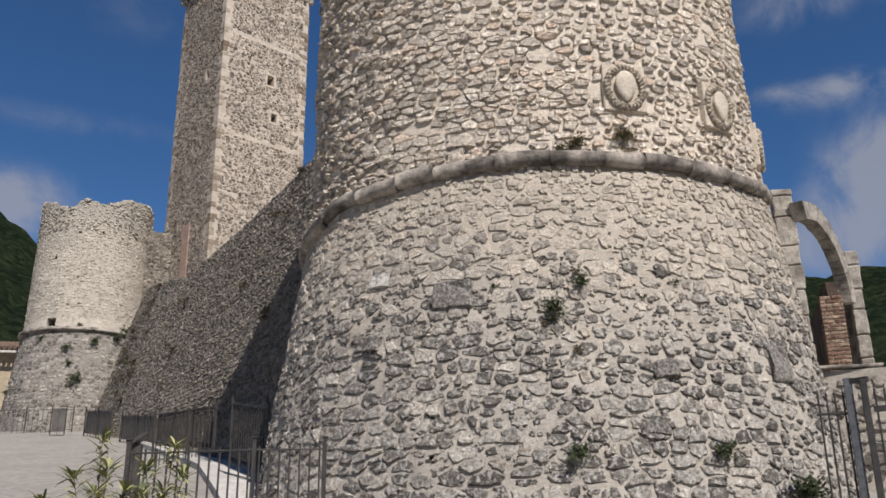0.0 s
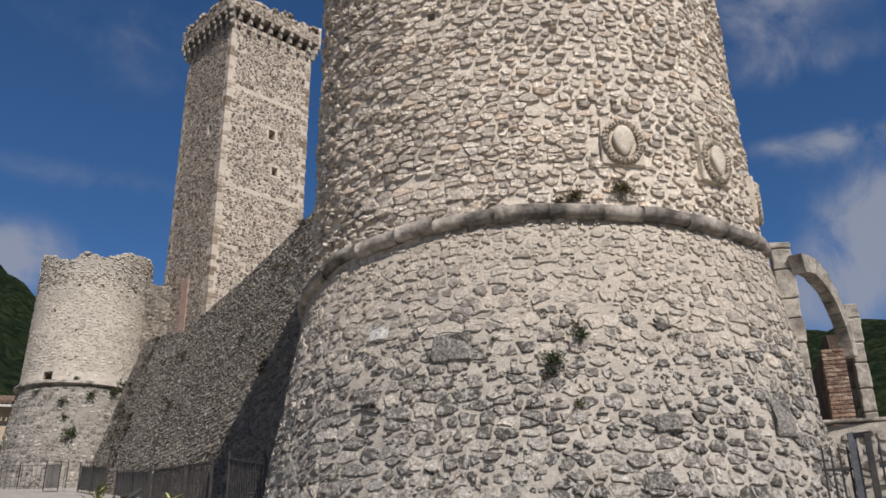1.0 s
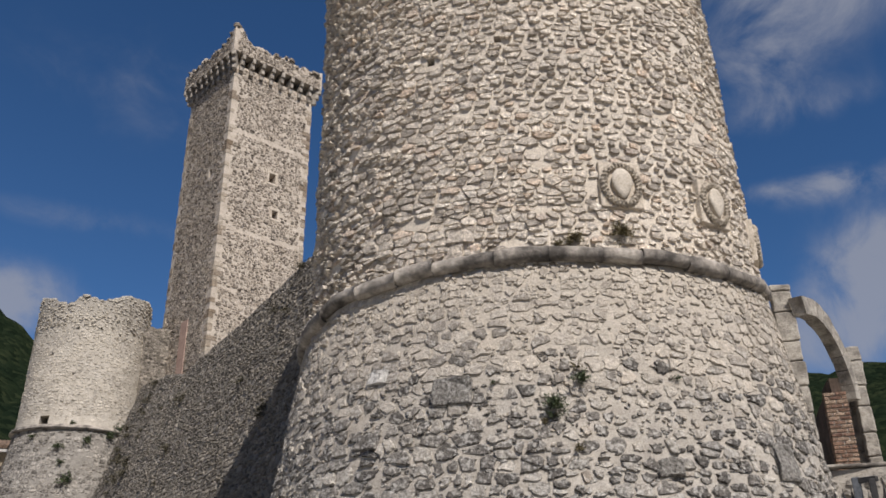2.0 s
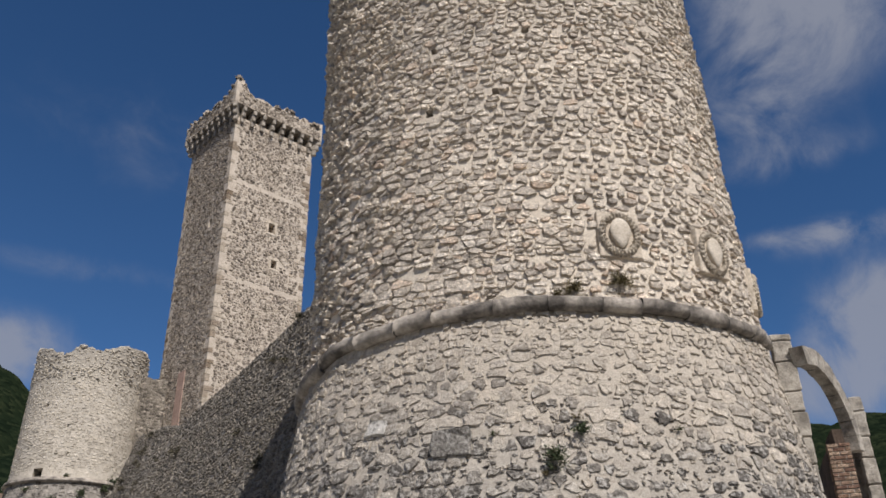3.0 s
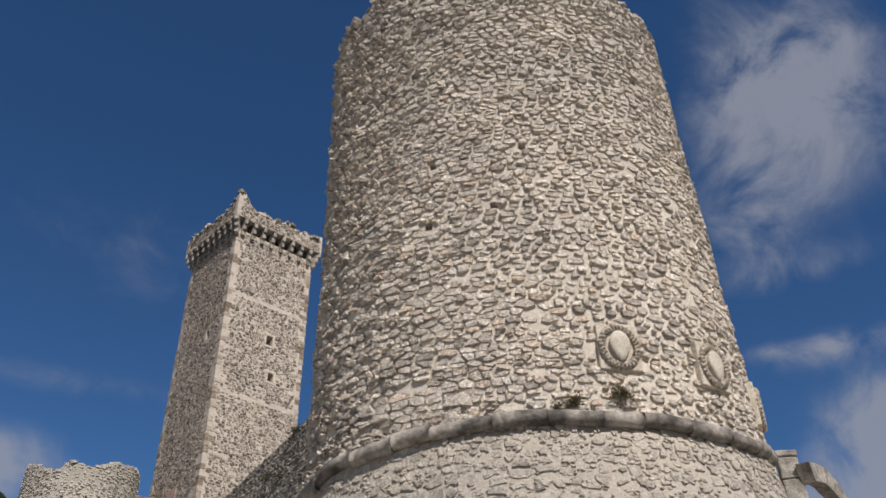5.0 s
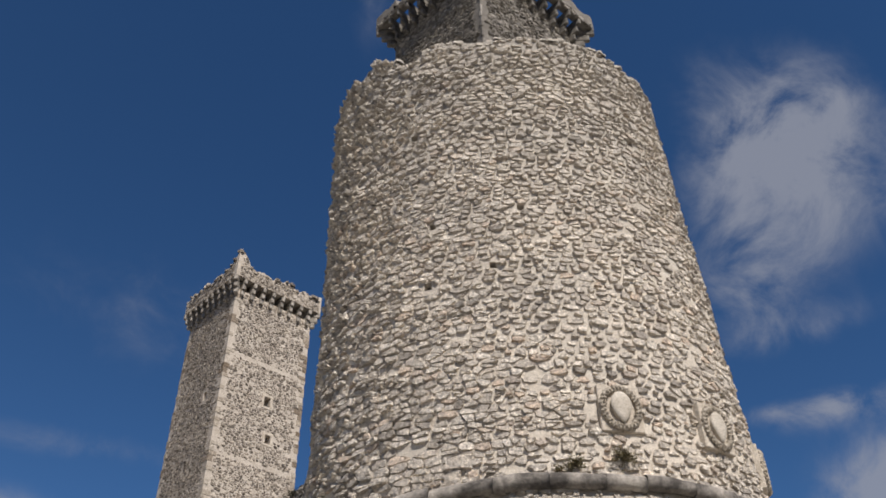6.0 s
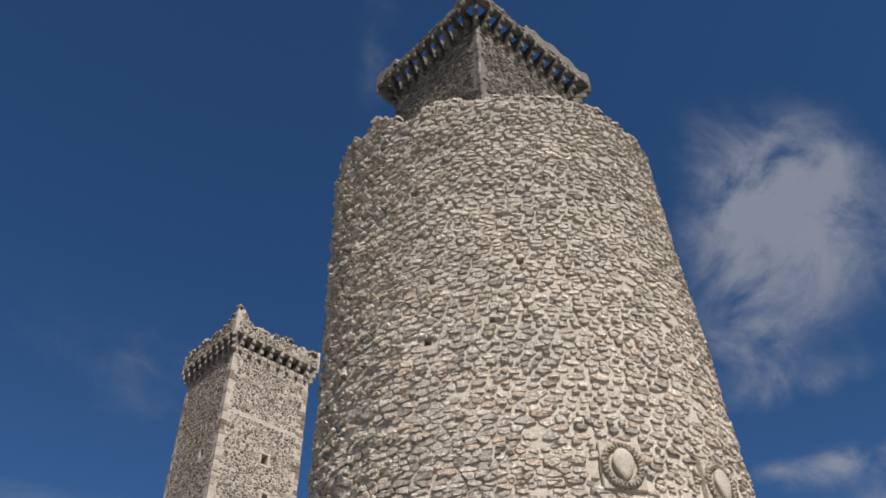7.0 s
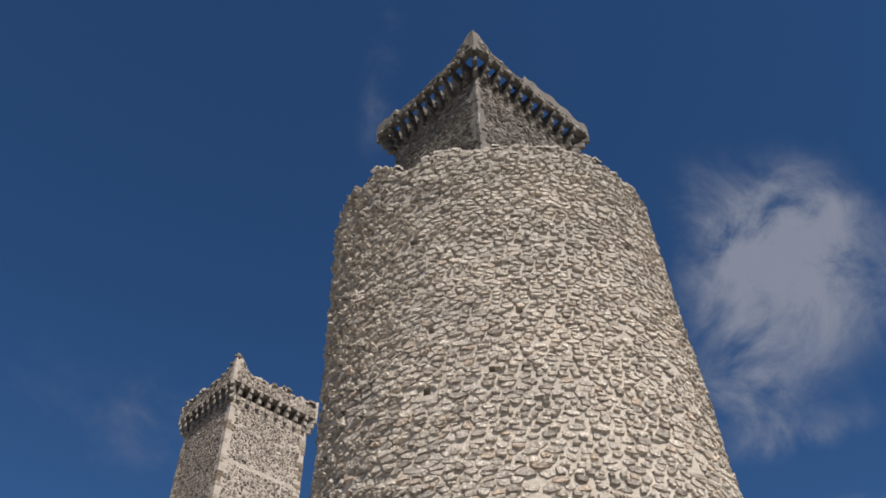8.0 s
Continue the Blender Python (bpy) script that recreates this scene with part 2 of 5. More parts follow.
M_TOWER_S = mortar_mat("pale_tower_mortar", (0.4, 0.362, 0.302), (0.51, 0.465, 0.395), high=(15.6, 17.6, (0.33, 0.303, 0.26)))
M_PALE = stone_mat("pale_tower_stone", [(0.0, (0.39, 0.355, 0.3)), (0.5, (0.48, 0.44, 0.376)), (1.0, (0.58, 0.535, 0.465))], (0.42, 0.39, 0.34), 0.3, 9.0, (15.6, 17.4, (0.44, 0.405, 0.35)), 0.5)
M_TOWER_S_LOW = mortar_mat("grey_rubble_mortar", (0.21, 0.193, 0.168), (0.31, 0.289, 0.256))
M_GREYSTONE = stone_mat("grey_tower_stone", [(0.0, (0.1, 0.09, 0.079)), (0.5, (0.21, 0.193, 0.17)), (1.0, (0.37, 0.342, 0.304))], (0.5, 0.47, 0.43), 0.4, 9.0, None, 0.6)
M_DARK = plain_mat("hole_shade", (0.05, 0.045, 0.04), (0.09, 0.08, 0.07))
M_PINK = plain_mat("pink_plaster", (0.33, 0.23, 0.185), (0.42, 0.3, 0.245), 2.0)
M_BRICK = stone_mat("brick", [(0.0, (0.17, 0.1, 0.075)), (0.5, (0.28, 0.18, 0.13)), (1.0, (0.4, 0.3, 0.225))], (0.4, 0.3, 0.22), 0.3)
M_IRON = plain_mat("dark_painted_iron", (0.035, 0.033, 0.033), (0.06, 0.055, 0.05), 6.0, 0.55, 0.3, 0.003)
M_STEEL = plain_mat("grey_steel", (0.1, 0.105, 0.11), (0.17, 0.175, 0.18), 5.0, 0.45, 0.6, 0.002)
M_GROUND = plain_mat("worn_paving", (0.25, 0.236, 0.212), (0.285, 0.27, 0.244), 0.6, 0.9, 0.0, 0.006)
M_KERB = plain_mat("pale_kerb", (0.4, 0.385, 0.355), (0.5, 0.48, 0.45), 1.5, 0.85)
M_LEAF = leaf_mat("caper_leaf", (0.026, 0.042, 0.017), (0.075, 0.095, 0.038))
M_DRY = leaf_mat("dry_leaf", (0.08, 0.068, 0.03), (0.18, 0.145, 0.068))
M_SCRUB = leaf_mat("brown_scrub", (0.035, 0.032, 0.02), (0.095, 0.082, 0.045))
M_OLEANDER = leaf_mat("oleander_leaf", (0.07, 0.095, 0.03), (0.4, 0.385, 0.16))
M_TWIG = plain_mat("twig", (0.1, 0.08, 0.05), (0.18, 0.14, 0.09))
M_ROOF = plain_mat("clay_tile", (0.09, 0.065, 0.05), (0.2, 0.14, 0.1), 3.0)
M_PLASTER = plain_mat("ochre_plaster", (0.34, 0.28, 0.2), (0.42, 0.35, 0.255), 1.0)
M_PANEL = plain_mat("dark_sheet", (0.07, 0.066, 0.06), (0.115, 0.108, 0.1), 2.0, 0.5)

# ---- helpers for meshes ----


def mesh_ob(name, verts, faces, material, smooth=False):
    me = bpy.data.meshes.new(name)
    me.from_pydata(verts, [], faces)
    me.materials.append(material)
    if smooth:
        me.polygons.foreach_set("use_smooth", [True] * len(me.polygons))
    me.update()
    return new(name, me)


def child(ob, parent, label=""):
    ob.parent = parent
    if label:
        tagged(ob, label)
    return ob


def part(name, bm, material, parent=None, label="", smooth=False):
    me = bpy.data.meshes.new(name)
    bm.normal_update()
    bm.to_mesh(me)
    bm.free()
    me.materials.append(material)
    if smooth:
        me.polygons.foreach_set("use_smooth", [True] * len(me.polygons))
    ob = new(name, me)
    if parent is not None:
        child(ob, parent, label)
    return ob


def thing(name, label, category, group="", kind="", at=(0, 0, 0)):
    ob = new(name)
    ob.empty_display_size = 0.1
    ob.location = at
    return tagged(ob, label, category, group, kind)


def box(bm, m, sx, sy, sz, bevel=0.0):
    """A box of that size centred on the pose m, with chamfered edges."""
    r = bmesh.ops.create_cube(bm, size=1.0, matrix=m @ Matrix.Diagonal((sx, sy, sz, 1)))
    if bevel:
        es = list({e for v in r["verts"] for e in v.link_edges})
        bmesh.ops.bevel(bm, geom=es, offset=bevel, segments=1, affect="EDGES")
    return r["verts"]


def rough_up(bm, amount, scale=3.0):
    for v in bm.verts:
        d = noise.noise_vector(v.co * scale)
        v.co += d * amount


def bar(bm, a, b, radius, sides=6):
    a, b = Vector(a), Vector(b)
    m = Matrix.Translation((a + b) / 2) @ (b - a).to_track_quat("Z", "Y").to_matrix().to_4x4()
    bmesh.ops.create_cone(bm, cap_ends=True, segments=sides, radius1=radius, radius2=radius, depth=(b - a).length, matrix=m)


# ---- rubble masonry: cells of a stretched, jittered diagram, rounded and set proud of the mortar ----


def clip(poly, mx, my, nx, ny):
    """The part of poly on the near side of the line through (mx, my) with normal (nx, ny)."""
    out = []
    k = len(poly)
    for i in range(k):
        ax, ay = poly[i]
        bx, by = poly[(i + 1) % k]
        da = (ax - mx) * nx + (ay - my) * ny
        db = (bx - mx) * nx + (by - my) * ny
        if da <= 0:
            out.append((ax, ay))
        if da * db < 0:
            s = da / (da - db)
            out.append((ax + (bx - ax) * s, ay + (by - ay) * s))
    return out


def rubble_cells(rng, u0, u1, v0, v1, w, h, size_of=None):
    """Outlines (u, v) of stones in rough courses. size_of(v) scales the stones by height."""
    pts = []
    v = v0
    while v < v1:
        k = size_of(v) if size_of else 1.0
        hh = h * k * rng.uniform(0.65, 1.45)
        u = u0 + rng.uniform(0, w)
        while u < u1:
            ww = w * k * rng.choice((0.4, 0.6, 0.8, 1.0, 1.3, 1.9)) * (0.7 + 0.3 * hh / h)
            n = 2 if rng.random() < 0.14 else 1
            for i in range(n):
                pts.append(((u + ww / 2 + rng.uniform(-0.12, 0.12) * ww) / w, (v + hh * (i + 0.5) / n + rng.uniform(-0.2, 0.2) * hh) / h))
            u += ww
        v += hh
    grid = {}
    for i, (x, y) in enumerate(pts):
        grid.setdefault((int(x // 1.5), int(y // 1.5)), []).append(i)
    cells = []
    for i, (x, y) in enumerate(pts):
        gx, gy = int(x // 1.5), int(y // 1.5)
        poly = [(x - 1.5, y - 1.3), (x + 1.5, y - 1.3), (x + 1.5, y + 1.3), (x - 1.5, y + 1.3)]
        near = []
        for a in range(gx - 2, gx + 3):
            for b in range(gy - 2, gy + 3):
                for j in grid.get((a, b), ()):
                    if j != i:
                        qx, qy = pts[j]
                        near.append(((qx - x) ** 2 + (qy - y) ** 2, qx, qy))
        near.sort()
        for d2, qx, qy in near[:18]:
            if d2 > 12:
                break
            poly = clip(poly, (x + qx) / 2, (y + qy) / 2, qx - x, qy - y)
            if len(poly) < 3:
                break
        if len(poly) >= 3:
            cells.append([(px * w, py * h) for px, py in poly])
    return cells


def stone_shape(rng, poly, gap, proud, lump, along=(0.15, 0.85), face=0.78):
    """Rings (u, v, height) of one stone in its cell, or nothing where the cell is too small."""
    n = len(poly)
    cx, cy = sum(p[0] for p in poly) / n, sum(p[1] for p in poly) / n
    size = min(max(p[0] for p in poly) - min(p[0] for p in poly), max(p[1] for p in poly) - min(p[1] for p in poly))
    if size < gap * 1.6:
        return None
    k = 1 - gap / size
    ring = []
    for i in range(n):
        ax, ay = poly[i]
        bx, by = poly[(i + 1) % n]
        for s in along:
            ring.append((cx + (ax + (bx - ax) * s - cx) * k, cy + (ay + (by - ay) * s - cy) * k))
    ring = [(x + rng.uniform(-1, 1) * lump * size, y + rng.uniform(-1, 1) * lump * size) for x, y in ring]
    hgt = proud * rng.uniform(0.35, 1.25)
    tx, ty = rng.uniform(-0.5, 0.5) * proud / size, rng.uniform(-0.7, 0.3) * proud / size
    rings = [[(x, y, -0.05) for x, y in ring],
             [(cx + (x - cx) * 0.95, cy + (y - cy) * 0.95, hgt * rng.uniform(0.3, 0.75)) for x, y in ring],
             [(cx + (x - cx) * face, cy + (y - cy) * face, hgt * rng.uniform(0.8, 1.2) + tx * (x - cx) + ty * (y - cy)) for x, y in ring]]
    return rings, (cx, cy, hgt * 1.05)


def lay_stones(shapes, surface):
    """Verts and faces of stones laid on surface(u, v) -> place, normal."""
    verts, faces = [], []
    for rings, mid in shapes:
        b = len(verts)
        n = len(rings[0])
        for ring in rings:
            for u, v, hgt in ring:
                p, nn = surface(u, v)
                verts.append((p[0] + nn[0] * hgt, p[1] + nn[1] * hgt, p[2] + nn[2] * hgt))
        p, nn = surface(mid[0], mid[1])
        verts.append((p[0] + nn[0] * mid[2], p[1] + nn[1] * mid[2], p[2] + nn[2] * mid[2]))
        for r in range(2):
            for i in range(n):
                j = (i + 1) % n
                faces.append((b + r * n + i, b + r * n + j, b + (r + 1) * n + j, b + (r + 1) * n + i))
        for i in range(n):
            faces.append((b + 2 * n + i, b + 2 * n + (i + 1) % n, b + 3 * n))
    return verts, faces


def cut(ob, cutter_bm):
    """Takes the cutter's volume out of the mesh of ob."""
    me = bpy.data.meshes.new("cutter")
    cutter_bm.to_mesh(me)
    cutter_bm.free()
    tool = new("cutter", me)
    mod = ob.modifiers.new("cut", "BOOLEAN")
    mod.operation, mod.object, mod.solver = "DIFFERENCE", tool, "EXACT"
    fresh = bpy.data.meshes.new_from_object(ob.evaluated_get(bpy.context.evaluated_depsgraph_get()))
    ob.modifiers.clear()
    ob.data = fresh
    bpy.data.objects.remove(tool)


# ---- ground and distance ----


def ground_z(x, y):
    """A street that climbs away from the eye, level behind it and beyond the castle."""
    t = min(max(y, -2.0), 60.0)
    return 0.142 * t - 1.2 * min(max((y - 60) / 400, 0), 1)


def build_ground():
    xs = sorted({*np.linspace(-40, 40, 65).round(2), *[s * v for s in (-1, 1) for v in (60, 100, 200, 500, 1200, 3000)]})
    ys = sorted({*np.linspace(-20, 64, 85).round(2), -3000, -1000, -300, -100, -50, 80, 120, 200, 400, 900, 3000})
    verts = [(x, y, ground_z(x, y) + 0.03 * noise.noise((x * 0.4, y * 0.4, 0))) for y in ys for x in xs]
    n = len(xs)
    faces = [(j * n + i, j * n + i + 1, (j + 1) * n + i + 1, (j + 1) * n + i) for j in range(len(ys) - 1) for i in range(n - 1)]
    tagged(mesh_ob("ground", verts, faces, M_GROUND, True), "pale worn paved street climbing past the castle", "ground", kind="structure")


build_ground()


def build_hills():
    """Wooded mountains all round the town."""
    verts, faces = [], []
    na, nr = 720, 14
    for i in range(na):
        az = 2 * math.pi * i / na
        deg = math.degrees(az)
        d = deg if deg < 180 else deg - 360
        top = 14.2 + 1.6 * noise.noise((math.cos(az) * 3, math.sin(az) * 3, 4)) + 5.3 * math.exp(-((d + 32) / 6) ** 2)
        for r in range(nr):
            s = r / (nr - 1)
            dist = 420 + 480 * s
            z = 5 + dist * math.tan(radians(top)) * (0.12 + 0.88 * s ** 0.8)
            z += 7 * noise.noise((dist * math.sin(az) * 0.03, dist * math.cos(az) * 0.03, 1)) + 4 * noise.noise((dist * math.sin(az) * 0.12, dist * math.cos(az) * 0.12, 5))
            verts.append((dist * math.sin(az), dist * math.cos(az), z))
    for i in range(na):
        j = (i + 1) % na
        for r in range(nr - 1):
            faces.append((i * nr + r, i * nr + r + 1, j * nr + r + 1, j * nr + r))
    m, nt, bsdf = node_mat("wooded_slope")
    p = place_of(nt)
    v = nd(nt, "ShaderNodeTexVoronoi", Scale=0.16)
    nt.links.new(p, v.inputs["Vector"])
    tone = nt.nodes.new("ShaderNodeSeparateColor")
    nt.links.new(v.outputs["Color"], tone.inputs[0])
    col = ramp(nt, tone.outputs[0], [(0.0, (0.006, 0.01, 0.006)), (0.6, (0.011, 0.017, 0.0095)), (1.0, (0.02, 0.026, 0.014))])
    col = mix(nt, 0.6, col, ramp(nt, noise_of(nt, p, 0.02, 5.0), [(0.35, (0.6, 0.7, 0.7)), (0.65, (1.3, 1.2, 1.0))]), "MULTIPLY")
    nt.links.new(col, bsdf.inputs["Base Color"])
    bsdf.inputs["Roughness"].default_value = 1.0
    bsdf.inputs["Specular IOR Level"].default_value = 0.0
    bump_of(nt, bsdf, calc(nt, "SUBTRACT", 1.0, v.outputs["Distance"]), 0.8, 2.0)
    tagged(mesh_ob("backdrop", verts, faces, m, True), "dark green wooded mountain slopes around the town", "mountain", kind="structure")


build_hills()

# ---- main round tower ----
AZ = radians(6.3)
TC = Vector((14.0 * math.sin(AZ), 14.0 * math.cos(AZ), 0))
FWD = Vector((math.sin(AZ), math.cos(AZ), 0))
LAT = Vector((math.cos(AZ), -math.sin(AZ), 0))
Z_CORNICE, Z_TOP = 6.5, 16.55


def tower_radii(z):
    if z < Z_CORNICE:
        k = Z_CORNICE - z
        return 3.80 + 0.155 * k, 2.80 + 0.165 * k, 0.16
    return 3.73 - 0.012 * (z - Z_CORNICE), 2.72 - 0.01 * (z - Z_CORNICE), 0.012


def tower_point(phi, z, grow=0.0):
    a, b, lean = tower_radii(z)
    s, c = math.sin(phi), math.cos(phi)
    n = (LAT * (s / a) - FWD * (c / b)).normalized()
    flank = (0.085 if z < Z_CORNICE else 0.11 - 0.01 * (z - Z_CORNICE)) * max(s, 0.0) ** 2
    p = TC + LAT * (a * s + flank - 0.014 * max(z - Z_CORNICE, 0)) - FWD * (b * c)
    n = (n + Vector((0, 0, lean))).normalized()
    p = p + n * grow
    return Vector((p.x, p.y, z + n.z * grow)), n


# arc length round a middle girth, so that stones keep their size all round
ARC_PHI = np.linspace(-math.pi, math.pi, 721)
ARC_LEN = np.concatenate([[0], np.cumsum(np.hypot(np.diff(3.8 * np.sin(ARC_PHI)), np.diff(2.8 * np.cos(ARC_PHI))))])
ARC_LEN = ARC_LEN - ARC_LEN[360]
GIRTH = float(ARC_LEN[-1] - ARC_LEN[0])


def tower_surface(u, v):
    phi = float(np.interp((u - ARC_LEN[0]) % GIRTH + ARC_LEN[0], ARC_LEN, ARC_PHI))
    bulge = 0.035 * noise.noise((u * 0.5, v * 0.5, 0)) + 0.015 * noise.noise((u * 1.7, v * 1.7, 3))
    p, n = tower_point(phi, v, bulge)
    return (p.x, p.y, p.z), (n.x, n.y, n.z)


RIM_DEG = (-180, -75, -68, -53, -43, -34, -28, -22.5, -16, -3, 9, 32, 42, 54, 67, 80, 180)
RIM_Z = (16.5, 16.72, 16.83, 16.84, 17.02, 16.7, 16.22, 16.55, 16.7, 16.5, 16.58, 16.65, 16.6, 16.4, 16.45, 16.5, 16.5)


def ragged_top(phi):
    """Height of the broken top edge round the drum."""
    z = float(np.interp(math.degrees(phi), RIM_DEG, RIM_Z))
    return z + 0.05 * noise.noise((math.sin(phi) * 14, math.cos(phi) * 14, 2)) + 0.05 * noise.noise((math.sin(phi) * 45, math.cos(phi) * 45, 6))


def ring_body(name, levels, seg, material):
    """A closed body from rings of points, each level a function of the angle."""
    verts, faces = [], []
    for f in levels:
        for i in range(seg):
            verts.append(tuple(f(2 * math.pi * i / seg - math.pi)))
    for k in range(len(levels) - 1):
        for i in range(seg):
            j = (i + 1) % seg
            faces.append((k * seg + i, k * seg + j, (k + 1) * seg + j, (k + 1) * seg + i))
    faces.append(tuple(range(seg - 1, -1, -1)))
    top = (len(levels) - 1) * seg
    faces.append(tuple(range(top, top + seg)))
    return mesh_ob(name, verts, faces, material, False)


def phi_u(phi):
    return float(np.interp(phi, ARC_PHI, ARC_LEN))


def tower_spot(az, el):
    """The angle and height on the tower of what stands at that azimuth and elevation from the eye."""
    best = None
    way = Vector((math.sin(radians(az)) * math.cos(radians(el)), math.cos(radians(az)) * math.cos(radians(el)), math.sin(radians(el))))
    d = 9.0
    while d < 30:
        p = Vector(EYE) + way * d
        a, b, lean = tower_radii(p.z)
        q = p - TC + LAT * (0.014 * max(p.z - Z_CORNICE, 0))
        x, y = q.dot(LAT) / a, -q.dot(FWD) / b
        if x * x + y * y <= 1:
            return math.atan2(x, y), p.z
        d += 0.02
    return None


tower = thing("round_tower", "large round rubble-stone tower with sloping grey base and cream drum", "tower")


def level_at(z, grow=0.0):
    def f(phi):
        p, n = tower_surface(phi_u(phi), z)
        return Vector(p) + Vector((n[0], n[1], 0)) * grow
    return f


def build_tower_body():
    scarp = ring_body("scarp", [level_at(z) for z in np.linspace(-0.3, Z_CORNICE + 0.02, 24)], 192, M_SCARP_MORTAR)
    child(scarp, tower, "grey weathered sloping base")

    def top_out(phi):
        p = level_at(Z_TOP - 0.6)(phi)
        return Vector((p.x, p.y, ragged_top(phi)))

    def top_in(k, dz):
        def f(phi):
            p = top_out(phi)
            c = Vector((TC.x, TC.y, p.z))
            q = c + (p - c) * k
            return Vector((q.x, q.y, p.z + dz if dz > -0.5 else Z_TOP + dz))
        return f
    drum = ring_body("drum", [level_at(z) for z in np.linspace(Z_CORNICE + 0.02, Z_TOP - 0.7, 30)] + [top_out, top_in(0.8, -0.05), top_in(0.78, -1.4)], 384, M_DRUM_MORTAR)
    child(drum, tower, "cream rubble drum")
    # beam holes
    bm = bmesh.new()
    for az, el, s in HOLES:
        phi, z = tower_spot(az, el)
        p, n = tower_point(phi, z)
        box(bm, look(p, p + n), s, s * 1.1, 0.7)
    cut(drum, bm)
    phi, z = tower_spot(*DRAIN)
    p, n = tower_point(phi, z)
    bm = bmesh.new()
    box(bm, look(p, p + n), 0.08, 0.1, 0.7)
    cut(scarp, bm)
    return scarp, drum


DRAIN = (-0.9, 3.9)


HOLES = [(-0.66, 36.6, 0.14), (-0.2, 40.6, 0.13), (-1.9, 46.5, 0.16), (7.7, 41.6, 0.13), (18.1, 44.6, 0.15), (8.1, 47.9, 0.14), (4.9, 37.9, 0.12)]
MEDALS = [(13.33, 27.56, 0.0), (19.3, 25.53, 0.0), (22.05, 23.9, 0.0)]
SCARP, DRUM = build_tower_body()


def keep_clear():
    """Places on the drum that carry no rubble: plaques and beam holes."""
    out = []
    for az, el, s in HOLES:
        phi, z = tower_spot(az, el)
        out.append((phi_u(phi), z, s * 0.75, s * 0.75))
    for az, el, s in MEDALS[:2]:
        phi, z = tower_spot(az, el)
        out.append((phi_u(phi), z, 0.37, 0.41))
    return out


def patch(u, v, depth):
    """Patches where the pointing is wide and patches where the stones lie close."""
    return 1.0 + depth * max(-0.7, min(1.0, 2.2 * noise.noise((u * 0.33, v * 0.45, 12))))


def cornice_dip(phi):
    """How far the moulding sags towards the curtain wall and the arch."""
    s = max(0.0, -math.sin(phi))
    return 0.35 * s ** 1.3 + 0.26 * max(0.0, (s - 0.75) / 0.25) + float(np.interp(math.sin(phi), (0.0, 0.4, 0.7, 0.85, 0.95, 1.0), (0.0, 0.05, 0.09, 0.08, -0.02, -0.08)))


